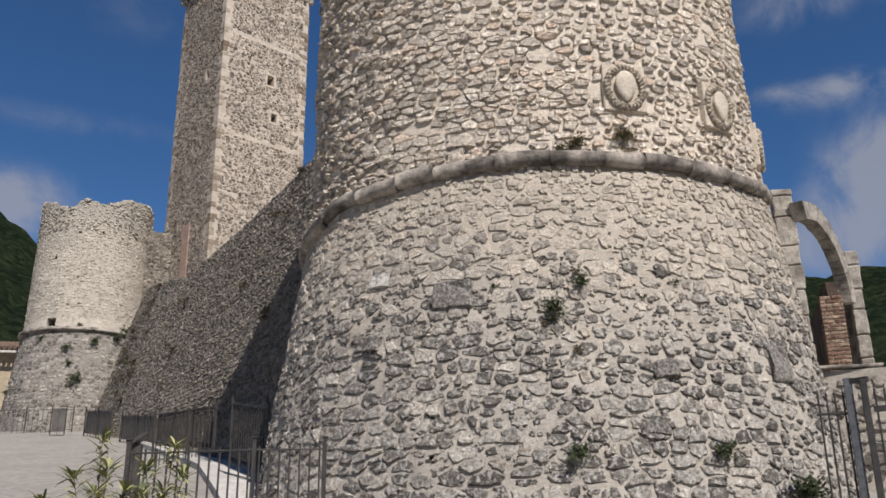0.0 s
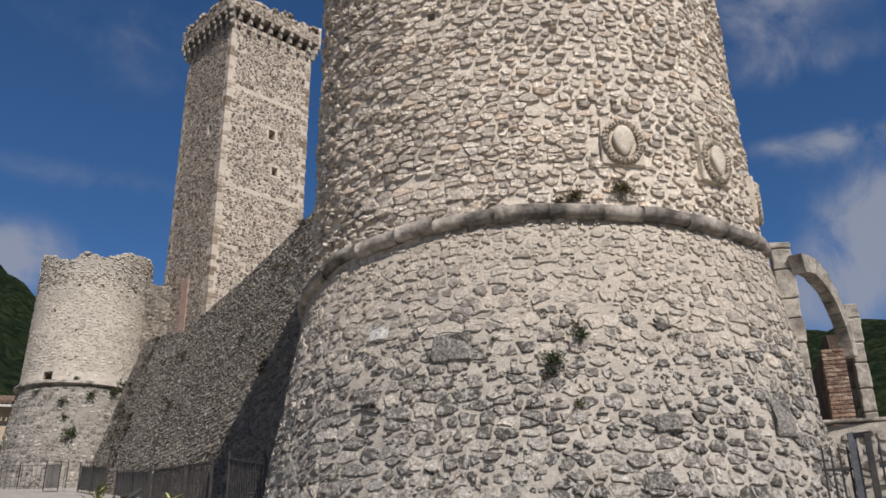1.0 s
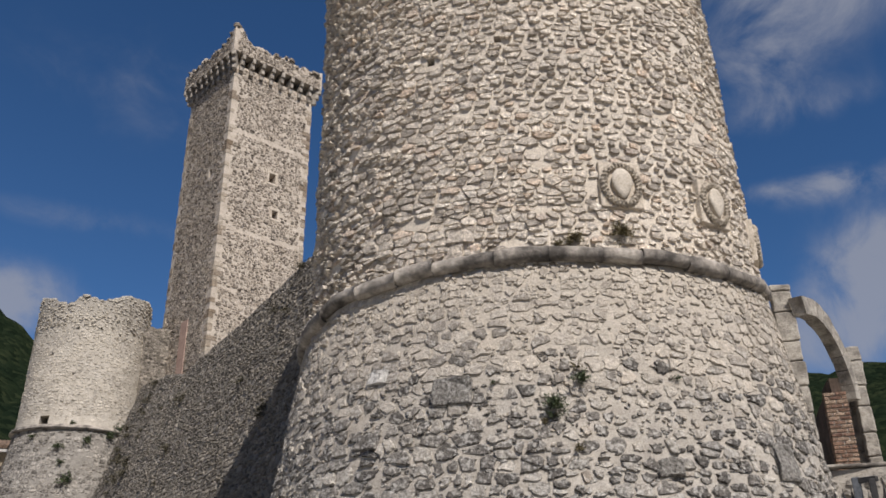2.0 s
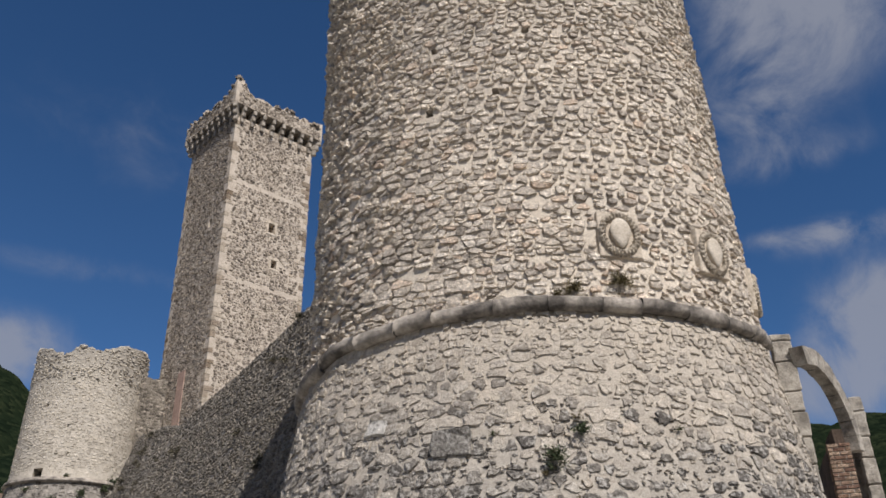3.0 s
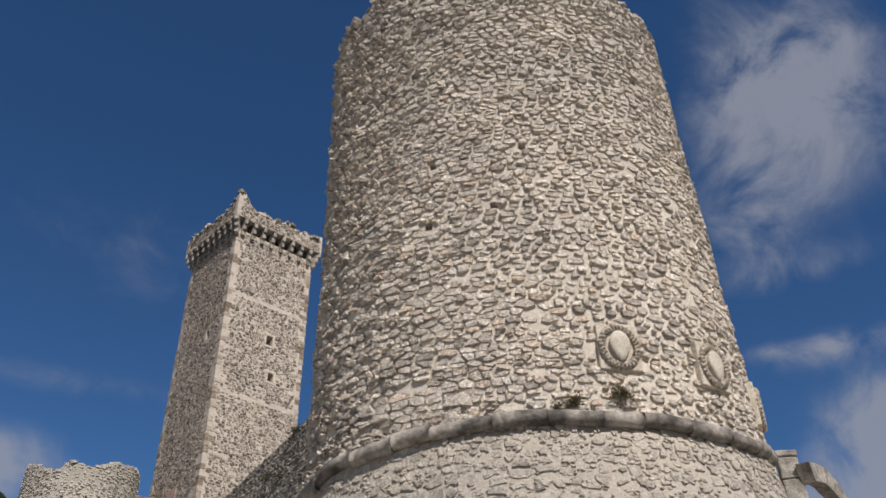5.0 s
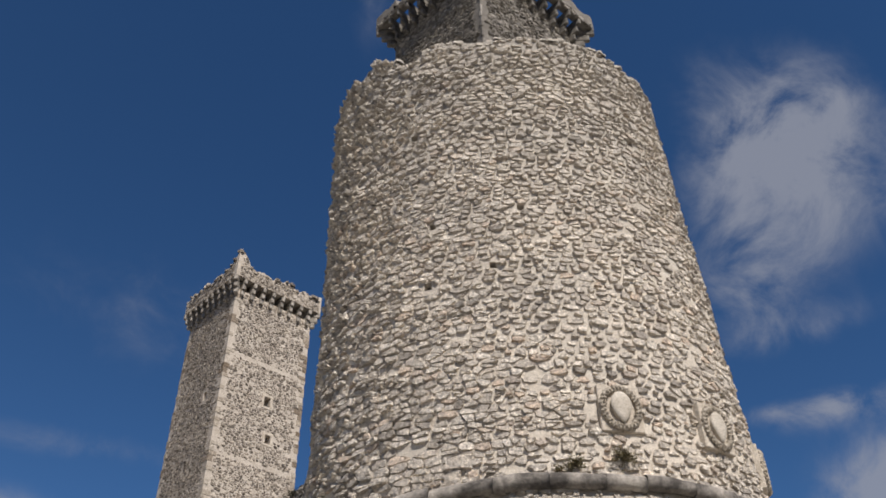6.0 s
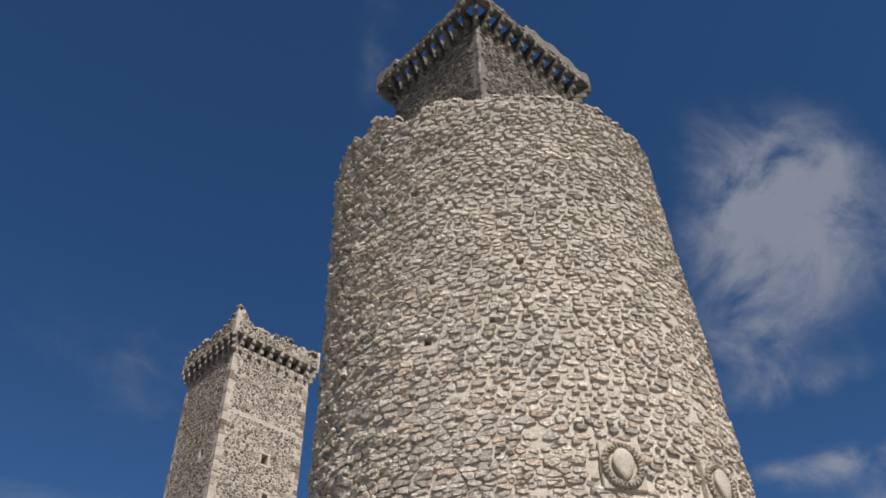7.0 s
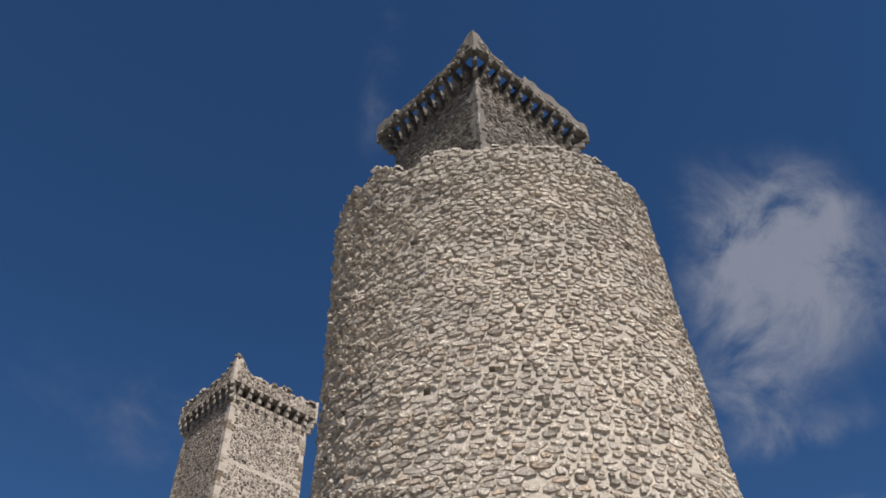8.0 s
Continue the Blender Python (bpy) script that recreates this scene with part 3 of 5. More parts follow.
def build_tower_stones():
    rng = random.Random(5)
    half = GIRTH / 2
    # drum
    clear = keep_clear()
    drain = tower_spot(*DRAIN)
    drain = (phi_u(drain[0]), drain[1])
    shapes, drum_picks = [], []
    for poly in rubble_cells(rng, -half, half - 0.1, Z_CORNICE - 0.28, Z_TOP + 0.55, 0.235, 0.118, lambda v: 1.0 - 0.07 * min(max((v - 8.5) / 5.0, 0.0), 1.0)):
        n = len(poly)
        cu, cv = sum(p[0] for p in poly) / n, sum(p[1] for p in poly) / n
        phi = float(np.interp(cu, ARC_LEN, ARC_PHI))
        if cv > ragged_top(phi) - 0.03 or max(p[0] for p in poly) > half or min(p[0] for p in poly) < -half or min(p[1] for p in poly) < Z_CORNICE + 0.07 - cornice_dip(phi):
            continue
        if any(abs(cu - a) < c and abs(cv - b) < d for a, b, c, d in clear):
            continue
        if rng.random() < 0.03:
            continue
        sh = stone_shape(rng, poly, rng.choice((0.016, 0.024, 0.034, 0.05)) * patch(cu, cv, 0.7 - 0.4 * min(max((cv - 7.6) / 2.0, 0.0), 1.0)), (0.042 + 0.006 * min(max((cv - 8.0) / 3.0, 0.0), 1.0) + 0.016 * min(max((cv - 13.0) / 2.5, 0.0), 1.0)) * (1.0 + 0.8 * min(max((-phi - 0.35) / 0.6, 0.0), 1.0)), 0.075, (0.14, 0.5, 0.86), 0.87)
        if sh:
            (drum_picks if abs(cu) < 2.6 and 6.8 < cv < 8.6 and len(drum_picks) < 295 else shapes).append(sh)
    child(tagged(mesh_ob("drum_rubble", *lay_stones(shapes, tower_surface), M_DRUM), kind="stuff"), tower, "cream rubble stones")
    # loose slabs lying on the broken rim
    verts, faces = [], []
    for i in range(420):
        phi = rng.uniform(-math.pi, math.pi)
        p, n = tower_point(phi, Z_TOP - 0.6, -rng.uniform(0.02, 0.4))
        ln, hh, dp = rng.uniform(0.14, 0.34), rng.uniform(0.06, 0.13), rng.uniform(0.12, 0.24)
        m = Matrix.Translation((p.x, p.y, ragged_top(phi) + rng.uniform(-0.06, 0.05))) @ Matrix.Rotation(math.atan2(n.y, n.x) + math.pi / 2 + rng.uniform(-0.3, 0.3), 4, "Z") @ Matrix.Rotation(rng.uniform(-0.18, 0.18), 4, "Y")
        b = len(verts)
        for z in (-0.5, 0.15, 0.5):
            k = 0.72 if z == 0.5 else 1.0
            for x, y in ((-0.5, -0.32), (-0.34, -0.5), (0.36, -0.5), (0.5, -0.3), (0.48, 0.34), (0.3, 0.5), (-0.36, 0.5), (-0.5, 0.3)):
                verts.append(m @ Vector((x * ln * k + rng.uniform(-0.012, 0.012), y * dp * k + rng.uniform(-0.012, 0.012), z * hh + rng.uniform(-0.008, 0.008))))
        for r in (0, 8):
            faces += [(b + r + q, b + r + (q + 1) % 8, b + r + 8 + (q + 1) % 8, b + r + 8 + q) for q in range(8)]
        faces.append(tuple(range(b + 16, b + 24)))
    child(tagged(mesh_ob("rim_rubble", verts, faces, M_DRUM), kind="stuff"), tower, "loose slabs on the broken rim")
    # scarp: bigger, greyer stones in more mortar
    shapes, picks = [], []
    for poly in rubble_cells(rng, -half, half - 0.1, 0.0, Z_CORNICE - 0.05, 0.215, 0.155, lambda v: 1.06 - 0.1 * max(v - 3.8, 0)):
        n = len(poly)
        cu, cv = sum(p[0] for p in poly) / n, sum(p[1] for p in poly) / n
        if max(p[1] for p in poly) > Z_CORNICE - 0.02 - cornice_dip(float(np.interp(cu, ARC_LEN, ARC_PHI))) or max(p[0] for p in poly) > half or min(p[0] for p in poly) < -half:
            continue
        if rng.random() < 0.05 + 0.09 * min(max((cv - 3.6) / 1.4, 0.0), 1.0):
            continue
        if abs(cu - drain[0]) < 0.1 and abs(cv - drain[1]) < 0.1:
            continue
        sh = stone_shape(rng, poly, rng.choice((0.02, 0.03, 0.045, 0.06, 0.09)) * patch(cu, cv, 0.6), 0.034 - 0.01 * min(max((cv - 3.6) / 1.4, 0.0), 1.0), 0.085 + 0.03 * min(max((cv - 3.6) / 1.4, 0.0), 1.0), (0.16, 0.5, 0.84), 0.84)
        if sh:
            (picks if abs(cu) < 2.3 and 1.9 < cv < 4.4 and len(picks) < 290 else shapes).append(sh)
    # chips pressed into the wide joints
    taken = {}
    for rings, mid in shapes + picks:
        ring = [(x, y) for x, y, _ in rings[0]]
        us, vs = [p[0] for p in ring], [p[1] for p in ring]
        for a in range(int(min(us) // 0.3), int(max(us) // 0.3) + 1):
            for c in range(int(min(vs) // 0.3), int(max(vs) // 0.3) + 1):
                taken.setdefault((a, c), []).append(ring)

    def inside(x, y):
        for ring in taken.get((int(x // 0.3), int(y // 0.3)), ()):
            odd = False
            for k in range(len(ring)):
                (ax, ay), (bx, by) = ring[k - 1], ring[k]
                if (ay > y) != (by > y) and x < ax + (y - ay) / (by - ay) * (bx - ax):
                    odd = not odd
            if odd:
                return True
        return False
    for poly in rubble_cells(rng, -7.0, 7.0, 1.2, Z_CORNICE - 0.2, 0.085, 0.055):
        n = len(poly)
        cu, cv = sum(p[0] for p in poly) / n, sum(p[1] for p in poly) / n
        if rng.random() < 0.33 and not inside(cu, cv):
            sh = stone_shape(rng, poly, rng.choice((0.01, 0.016, 0.024)), 0.022, 0.09)
            if sh:
                shapes.append(sh)
    child(tagged(mesh_ob("scarp_rubble", *lay_stones(shapes, tower_surface), M_SCARP), kind="stuff"), tower, "grey rubble stones")
    return picks, drum_picks


PICKED, DRUM_PICKED = build_tower_stones()


def build_cornice():
    """A round stone moulding in lengths, each a little out of line with the next."""
    rng = random.Random(8)
    u = -GIRTH / 2
    while u < GIRTH / 2 - 0.2:
        ln = min(rng.uniform(0.55, 0.95), GIRTH / 2 - u)
        off, dz, rad = rng.uniform(0.03, 0.06), rng.uniform(-0.025, 0.025), rng.uniform(0.11, 0.13)
        verts, faces = [], []
        rings, sides = 6, 10
        for i in range(rings):
            s = i / (rings - 1)
            uu = u + 0.003 + (ln - 0.006) * s
            dip = cornice_dip(float(np.interp(uu, ARC_LEN, ARC_PHI)))
            p, n = tower_surface(uu, Z_CORNICE - max(dip, 0.0))
            p = (p[0], p[1], p[2] - min(dip, 0.0))
            p, n = Vector(p), Vector((n[0], n[1], 0)).normalized()
            end = 0.97 if i in (0, rings - 1) else 1.0
            for k in range(sides):
                a = 2 * math.pi * k / sides
                q = p + n * (off + rad * end * math.cos(a)) + Vector((0, 0, dz + rad * end * math.sin(a)))
                verts.append(q + noise.noise_vector(q * 5) * 0.016 + noise.noise_vector(q * 14) * 0.006)
        for i in range(rings - 1):
            for k in range(sides):
                m = (k + 1) % sides
                faces.append((i * sides + k, i * sides + m, (i + 1) * sides + m, (i + 1) * sides + k))
        faces.append(tuple(range(sides)))
        faces.append(tuple(range(rings * sides - 1, (rings - 1) * sides - 1, -1)))
        child(mesh_ob("cornice_stone", verts, faces, M_CORNICE, True), tower, "dark-stained half-round moulding")
        u += ln


build_cornice()

# ---- small round tower ----
SC = Vector((-19.35, 45.0, 0))


def small_radius(z):
    return 2.98 - 0.015 * (z - 11.1) if z > 11.1 else 3.04 + 0.12 * (11.1 - z)


def build_small_tower():
    t = thing("small_round_tower", "smaller pale round tower with broken top and sloping base", "tower")

    def lev(z, grow=0.0):
        def f(phi):
            r = small_radius(z) + grow + 0.05 * noise.noise((math.sin(phi) * 2, math.cos(phi) * 2, z * 0.6))
            return Vector((SC.x + r * math.sin(phi), SC.y - r * math.cos(phi), z))
        return f

    def rag(phi):
        z = 17.82 + 0.2 * noise.noise((math.sin(phi) * 2.2 + 3, math.cos(phi) * 2.2, 3)) + 0.12 * noise.noise((math.sin(phi) * 8, math.cos(phi) * 8, 1)) + 0.07 * noise.noise((math.sin(phi) * 30, math.cos(phi) * 30, 1))
        z += 0.3 * math.exp(-((phi + 0.8) / 0.35) ** 2) - 0.28 * math.exp(-((phi + 0.15) / 0.18) ** 2) + 0.3 * math.exp(-((phi - 0.2) / 0.16) ** 2) - 0.1 * math.exp(-((phi - 0.45) / 0.1) ** 2)
        z += 0.75 * min(max((phi - 0.3) / 0.9, 0.0), 1.0) + 0.4 * min(max((-phi - 0.4) / 0.7, 0.0), 1.0)
        z = round(z / 0.11) * 0.11 * 0.6 + z * 0.4
        q = lev(17)(phi)
        return Vector((q.x, q.y, z))

    def inner(phi):
        q = rag(phi)
        return Vector((SC.x + (q.x - SC.x) * 0.75, SC.y + (q.y - SC.y) * 0.75, q.z - 0.2))

    def floor_in(phi):
        q = inner(phi)
        return Vector((q.x, q.y, 15.5))
    child(ring_body("scarp", [lev(z) for z in np.linspace(4.5, 11.1, 12)], 96, M_TOWER_S_LOW), t, "grey sloping base")
    drum = ring_body("drum", [lev(z) for z in np.linspace(11.1, 16.4, 10)] + [rag, inner, floor_in], 128, M_TOWER_S)
    child(drum, t, "pale rubble drum")
    bm = bmesh.new()
    box(bm, pose(SC.x - 0.55, SC.y - 2.7, 11.42), 0.5, 1.6, 0.5)
    rng = random.Random(3)
    for i in range(16):
        phi, z = rng.uniform(-1.2, 1.2), rng.choice((12.3, 13.6, 14.9, 16.2)) + rng.uniform(-0.3, 0.3)
        q = lev(z)(phi)
        box(bm, pose(q.x, q.y, z, 0, 0, math.degrees(phi)), 0.16, 0.8, 0.18)
    cut(drum, bm)

    def on_small(u, v):
        phi = u / 2.98
        r = small_radius(v) + 0.05 * noise.noise((math.sin(phi) * 2, math.cos(phi) * 2, v * 0.6))
        return (SC.x + r * math.sin(phi), SC.y - r * math.cos(phi), v), (math.sin(phi), -math.cos(phi), 0.0)
    for name, z0, z1, w, h, mat in (("drum_rubble", 11.3, 19.0, 0.3, 0.13, M_PALE), ("scarp_rubble", 5.0, 10.95, 0.3, 0.19, M_GREYSTONE)):
        shapes = []
        for poly in rubble_cells(rng, -5.6, 5.6, z0, z1, w, h):
            cu, cv = sum(p[0] for p in poly) / len(poly), sum(p[1] for p in poly) / len(poly)
            if cv > rag(cu / 2.98).z - 0.02 or (abs(cv - 11.42) < 0.4 and abs(cu + 0.55) < 0.4) or max(p[1] for p in poly) > z1 + 0.2:
                continue
            sh = stone_shape(rng, poly, rng.choice((0.03, 0.05, 0.08)), 0.024 + (0.035 if cv > 16.4 else 0.0), 0.07)
            if sh and rng.random() < 0.9:
                shapes.append(sh)
        child(tagged(mesh_ob(name, *lay_stones(shapes, on_small), mat), kind="stuff"), t)
    vs, fs = [], []
    for i in range(150):
        phi = rng.uniform(-2.2, 2.2)
        q = rag(phi)
        k = rng.uniform(0.78, 1.0)
        q = Vector((SC.x + (q.x - SC.x) * k, SC.y + (q.y - SC.y) * k, q.z + rng.uniform(-0.1, 0.04)))
        size, turn, b = rng.uniform(0.06, 0.15), rng.uniform(0, 6.28), len(vs)
        for z in (-0.7, 0.05, 0.32):
            for e in range(6):
                rad = size * rng.uniform(0.7, 1.2) * (0.75 if z > 0.2 else 1.0)
                vs.append(q + Vector((math.cos(turn + e * 1.047) * rad * 1.5, math.sin(turn + e * 1.047) * rad, z * size)))
        for o in (0, 6):
            fs += [(b + o + e, b + o + (e + 1) % 6, b + o + 6 + (e + 1) % 6, b + o + 6 + e) for e in range(6)]
        fs.append(tuple(range(b + 12, b + 18)))
    child(tagged(mesh_ob("rim_rubble", vs, fs, M_PALE), kind="stuff"), t, "loose stones on the broken rim")
    ring = ring_body("cornice", [lev(10.98, 0.0), lev(10.98, 0.13), lev(11.05, 0.2), lev(11.16, 0.2), lev(11.22, 0.12), lev(11.22, 0.0)], 96, M_CORNICE)
    child(ring, t, "dark half-round moulding")


build_small_tower()

# ---- curtain wall between the towers ----
CA0, CB0 = Vector((-3.13, 18.01, 0)), Vector((-16.08, 39.23, 0))
CA1, CB1 = Vector((-0.96, 19.44, 0)), Vector((-14.6, 40.2, 0))
C_LEN = (CB0 - CA0).length
C_START, C_END = -0.2, 1.165


def curtain_top(s):
    z = float(np.interp(s, [-0.2, 0, 0.2, 0.37, 0.48, 0.62, 0.72, 0.76, 0.83, 0.98, 1.04, 1.08, 1.17], [12.75, 12.5, 12.32, 11.93, 11.76, 11.64, 11.5, 11.75, 12.1, 12.5, 11.9, 11.1, 8.2]))
    return z + 0.1 * noise.noise((s * 25, 3, 0)) + 0.05 * noise.noise((s * 90, 1, 0))


def curtain_point(s, k):
    """s along the wall, k from foot to top."""
    a, b = CA0.lerp(CB0, s), CA1.lerp(CB1, s)
    z0, z1 = ground_z(a.x, a.y) - 0.5, curtain_top(s)
    p = a.lerp(b, k)
    p.z = z0 + (z1 - z0) * k
    return p


C_OUT = Vector((-(CB0 - CA0).y, (CB0 - CA0).x, 0)).normalized()
C_OUT = C_OUT if C_OUT.x < 0 else -C_OUT


def curtain_surface(u, v):
    s = u / C_LEN
    k = (v - ground_z(*CA0.lerp(CB0, s).xy) + 0.5) / (curtain_top(s) - ground_z(*CA0.lerp(CB0, s).xy) + 0.5)
    p = curtain_point(s, k) + C_OUT * (0.06 * noise.noise((u * 0.4, v * 0.4, 9)))
    return (p.x, p.y, v), (C_OUT.x * 0.97, C_OUT.y * 0.97, 0.243)


def build_curtain():
    wall = thing("wall_curtain", "dark weathered rubble curtain wall leaning back", "wall", kind="structure")
    verts, faces = [], []
    ns, nk = 110, 16
    for i in range(ns + 1):
        s = C_START + (C_END - C_START) * i / ns
        for j in range(nk + 1):
            k = j / nk
            p = curtain_point(s, k)
            q, n = curtain_surface(s * C_LEN, p.z)
            verts.append(q)
        p = curtain_point(s, 1.0) - C_OUT * 0.9
        verts.append(tuple(p))
        verts.append((p.x, p.y, 0.5))
    m = nk + 3
    for i in range(ns):
        for j in range(m - 1):
            faces.append((i * m + j, i * m + j + 1, (i + 1) * m + j + 1, (i + 1) * m + j))
    faces.append(tuple(range(m)))
    faces.append(tuple(range((ns + 1) * m - 1, ns * m - 1, -1)))
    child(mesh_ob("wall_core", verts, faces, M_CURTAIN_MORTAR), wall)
    rng = random.Random(21)
    shapes, picks = [], []
    for poly in rubble_cells(rng, -1.5, C_LEN * 1.16, 1.6, 13.0, 0.23, 0.125):
        n = len(poly)
        cu, cv = sum(p[0] for p in poly) / n, sum(p[1] for p in poly) / n
        if cv > curtain_top(cu / C_LEN) - 0.06 or cv < ground_z(*CA0.lerp(CB0, cu / C_LEN).xy) - 0.1 or max(p[0] for p in poly) > C_LEN * C_END:
            continue
        if rng.random() < 0.07:
            continue
        sh = stone_shape(rng, poly, rng.choice((0.02, 0.032, 0.045)), 0.042, 0.08)
        if sh:
            (picks if 6.0 < cu < 13.0 and 4.0 < cv < 8.0 and len(picks) < 295 else shapes).append(sh)
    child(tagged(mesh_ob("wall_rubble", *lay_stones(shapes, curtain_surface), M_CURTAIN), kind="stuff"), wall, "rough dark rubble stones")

    return wall, picks


CURTAIN, CURTAIN_PICKED = build_curtain()


def build_link_wall():
    a, b = Vector((-17.4, 44.2, 0)), Vector((-14.6, 45.6, 0))
    d = (b - a).normalized()
    n = Vector((d.y, -d.x, 0))
    verts, faces = [], []
    k = 24
    for i in range(k + 1):
        p = a.lerp(b, i / k)
        zt = 17.2 + 0.25 * noise.noise((i * 0.5, 0, 0))
        for off in (0, -0.8):
            q = p + n * off
            verts += [(q.x, q.y, 4.0), (q.x, q.y, zt)]
    for i in range(k):
        o, e = i * 4, i * 4 + 4
        faces += [(o, e, e + 1, o + 1), (o + 1, e + 1, e + 3, o + 3), (o + 3, e + 3, e + 2, o + 2)]
    faces += [(0, 1, 3, 2), (k * 4, k * 4 + 2, k * 4 + 3, k * 4 + 1)]
    tagged(mesh_ob("wall_link", verts, faces, M_LINK), "rubble wall joining the small tower and the keep", "wall", kind="structure")


build_link_wall()

# ---- square keeps ----


def face_stones(rng, a, d, out, ln, z0, z1, w, h, gaps, proud, skip=(), bands=(), edge=0.3, top=None):
    """Stones on an upright face that starts at a and runs along d; skip holds openings (u, z, half sizes)."""
    shapes = []
    for poly in rubble_cells(rng, 0.0, ln, z0, z1, w, h):
        cu, cv = sum(p[0] for p in poly) / len(poly), sum(p[1] for p in poly) / len(poly)
        if min(p[0] for p in poly) < 0 or max(p[0] for p in poly) > ln or max(p[1] for p in poly) > (top(cu) if top else z1):
            continue
        if rng.random() < 0.85 and min(cu, ln - cu) < edge:
            continue
        if any(abs(cu - u) < hu and abs(cv - v) < hv for u, v, hu, hv in skip) or any(abs(cv - b) < 0.13 for b in bands):
            continue
        sh = stone_shape(rng, poly, rng.choice(gaps), proud, 0.09, (0.22, 0.78), 0.8)
        if sh and rng.random() < 0.95:
            shapes.append(sh)

    def on_face(u, v):
        p = a + d * u
        return (p.x, p.y, v), (out.x, out.y, 0.0)
    return lay_stones(shapes, on_face)


def square_keep(name, label, front, right_dir, sides, z0, z1, over, drop, para, corbels, material, seed, peak, stones, thick=0.32, wide=0.2, quoin=0.7, tall=(), skip=((), ()), bands=(), low=11.0, inset=0.0, bracket=None, litter=0.5):
    """A square tower: front is its nearest corner; corbels carry a broken parapet set out by over."""
    rng = random.Random(seed)
    t = thing(name, label, "tower")
    r = Vector((math.cos(right_dir), math.sin(right_dir), 0))
    l = Vector((-r.y, r.x, 0))
    f = Vector((*front, 0))
    sr, sl = sides
    cs = [f, f + r * sr, f + r * sr + l * sl, f + l * sl]
    mid = (cs[0] + cs[2]) / 2
    bm = bmesh.new()
    lo = [bm.verts.new((p.x, p.y, z0)) for p in cs]
    levels = [lo]
    ledge = z1 + (0.4 * drop if inset else drop)
    levels.append([bm.verts.new((p.x, p.y, ledge)) for p in cs])
    if inset:
        # behind the corbels the wall steps back, so that the slots between them are deep
        back = [f + (r + l) * inset, cs[1] + (l - r) * inset, cs[2] - (r + l) * inset, cs[3] + (r - l) * inset]
        levels += [[bm.verts.new((p.x, p.y, z)) for p in back] for z in (ledge, z1 + drop)]
    for a, b in zip(levels, levels[1:]):
        for i in range(4):
            j = (i + 1) % 4
            bm.faces.new((a[i], a[j], b[j], b[i]))
    bm.faces.new(levels[-1])
    bm.faces.new(lo[::-1])
    body = part("shaft", bm, material, t, "rubble shaft")
    # corbels: three steps, one mesh for all
    bm = bmesh.new()
    for i in range(3):
        reach = over * (0.45 + 0.275 * i) + 0.02
        deep = inset + 0.02 if i else 0.0
        box(bm, pose(0, (deep - reach) / 2 + 0.01, drop * (i + 0.5) / 3), wide, reach + deep, drop / 3 + 0.004, 0.03)
    me = bpy.data.meshes.new("corbel")
    bm.to_mesh(me)
    bm.free()
    me.materials.append(bracket or M_CORBEL)
    for e in range(4):
        a, b = cs[e], cs[(e + 1) % 4]
        d = (b - a).normalized()
        for i in range(corbels):
            p = a.lerp(b, (i + 0.5) / corbels)
            ob = new("corbel", me)
            ob.matrix_world = pose(p.x, p.y, z1 - 0.02 * rng.random(), 0, 0, math.degrees(math.atan2(d.y, d.x)))
            child(ob, t)
        # corner corbel
        ob = new("corbel", me)
        ob.matrix_world = pose(a.x, a.y, z1, 0, 0, math.degrees(math.atan2(d.y, d.x)) - 45) @ Matrix.Diagonal((1.2, 1.35, 1, 1))
        child(ob, t)
    # parapet
    verts, faces = [], []
    ring = []
    steps = 44
    for e in range(4):
        a, b = cs[e], cs[(e + 1) % 4]
        for i in range(steps):
            ring.append((a.lerp(b, i / steps), e, i / steps))
    n = len(ring)
    for p, e, s in ring:
        out = p - mid
        # square offset of the outline
        x, y = out.dot(r), out.dot(l)
        hr, hl = sr / 2, sl / 2
        for k in (over, over - thick):
            q = mid + r * (x * (hr + k) / hr) + l * (y * (hl + k) / hl)
            w = noise.noise((q.x * 1.3, q.y * 1.3, seed))
            zt = z1 + drop + para * (0.78 + 0.3 * w + 0.2 * noise.noise((q.x * 4, q.y * 4, seed)))
            for te, s0, s1, k2 in tall:
                if e == te and s0 <= s <= s1:
                    zt += k2 * (0.75 + 0.5 * noise.noise((q.x * 2.3, q.y * 2.3, seed + 2)))
            corner = min(s, 1 - s) * (sl if e % 2 else sr)
            tip = f - (r + l) * over
            if e in (0, 3):
                zt += peak * min(1.0, 1.5 * max(0, 1 - (q - tip).length / 1.05))
            zt += 0.3 * para * max(0, 1 - corner / 0.6) * (0.5 if e in (1, 2) else 0.2)
            verts += [(q.x, q.y, z1 + drop - 0.03), (q.x, q.y, zt)]
    for i in range(n):
        o, e = i * 4, ((i + 1) % n) * 4
        faces += [(o, e, e + 1, o + 1), (o + 1, e + 1, e + 3, o + 3), (o + 3, e + 3, e + 2, o + 2), (o + 2, e + 2, e, o)]
    child(mesh_ob("parapet", verts, faces, material), t, "broken stone parapet")
    # rubble on the faces that stand open to view, and on the parapet above them
    w, h, gaps, proud, tone, fine = stones
    rows = (z1 + drop, z1 + drop + para * 1.5)

    def rim_over(corner, d):
        def top(u):
            q = corner + d * u
            return z1 + drop + para * (0.72 + 0.3 * noise.noise((q.x * 1.3, q.y * 1.3, seed))) + peak * min(1.0, 1.5 * max(0, 1 - u / 1.05)) * 0.95
        return top
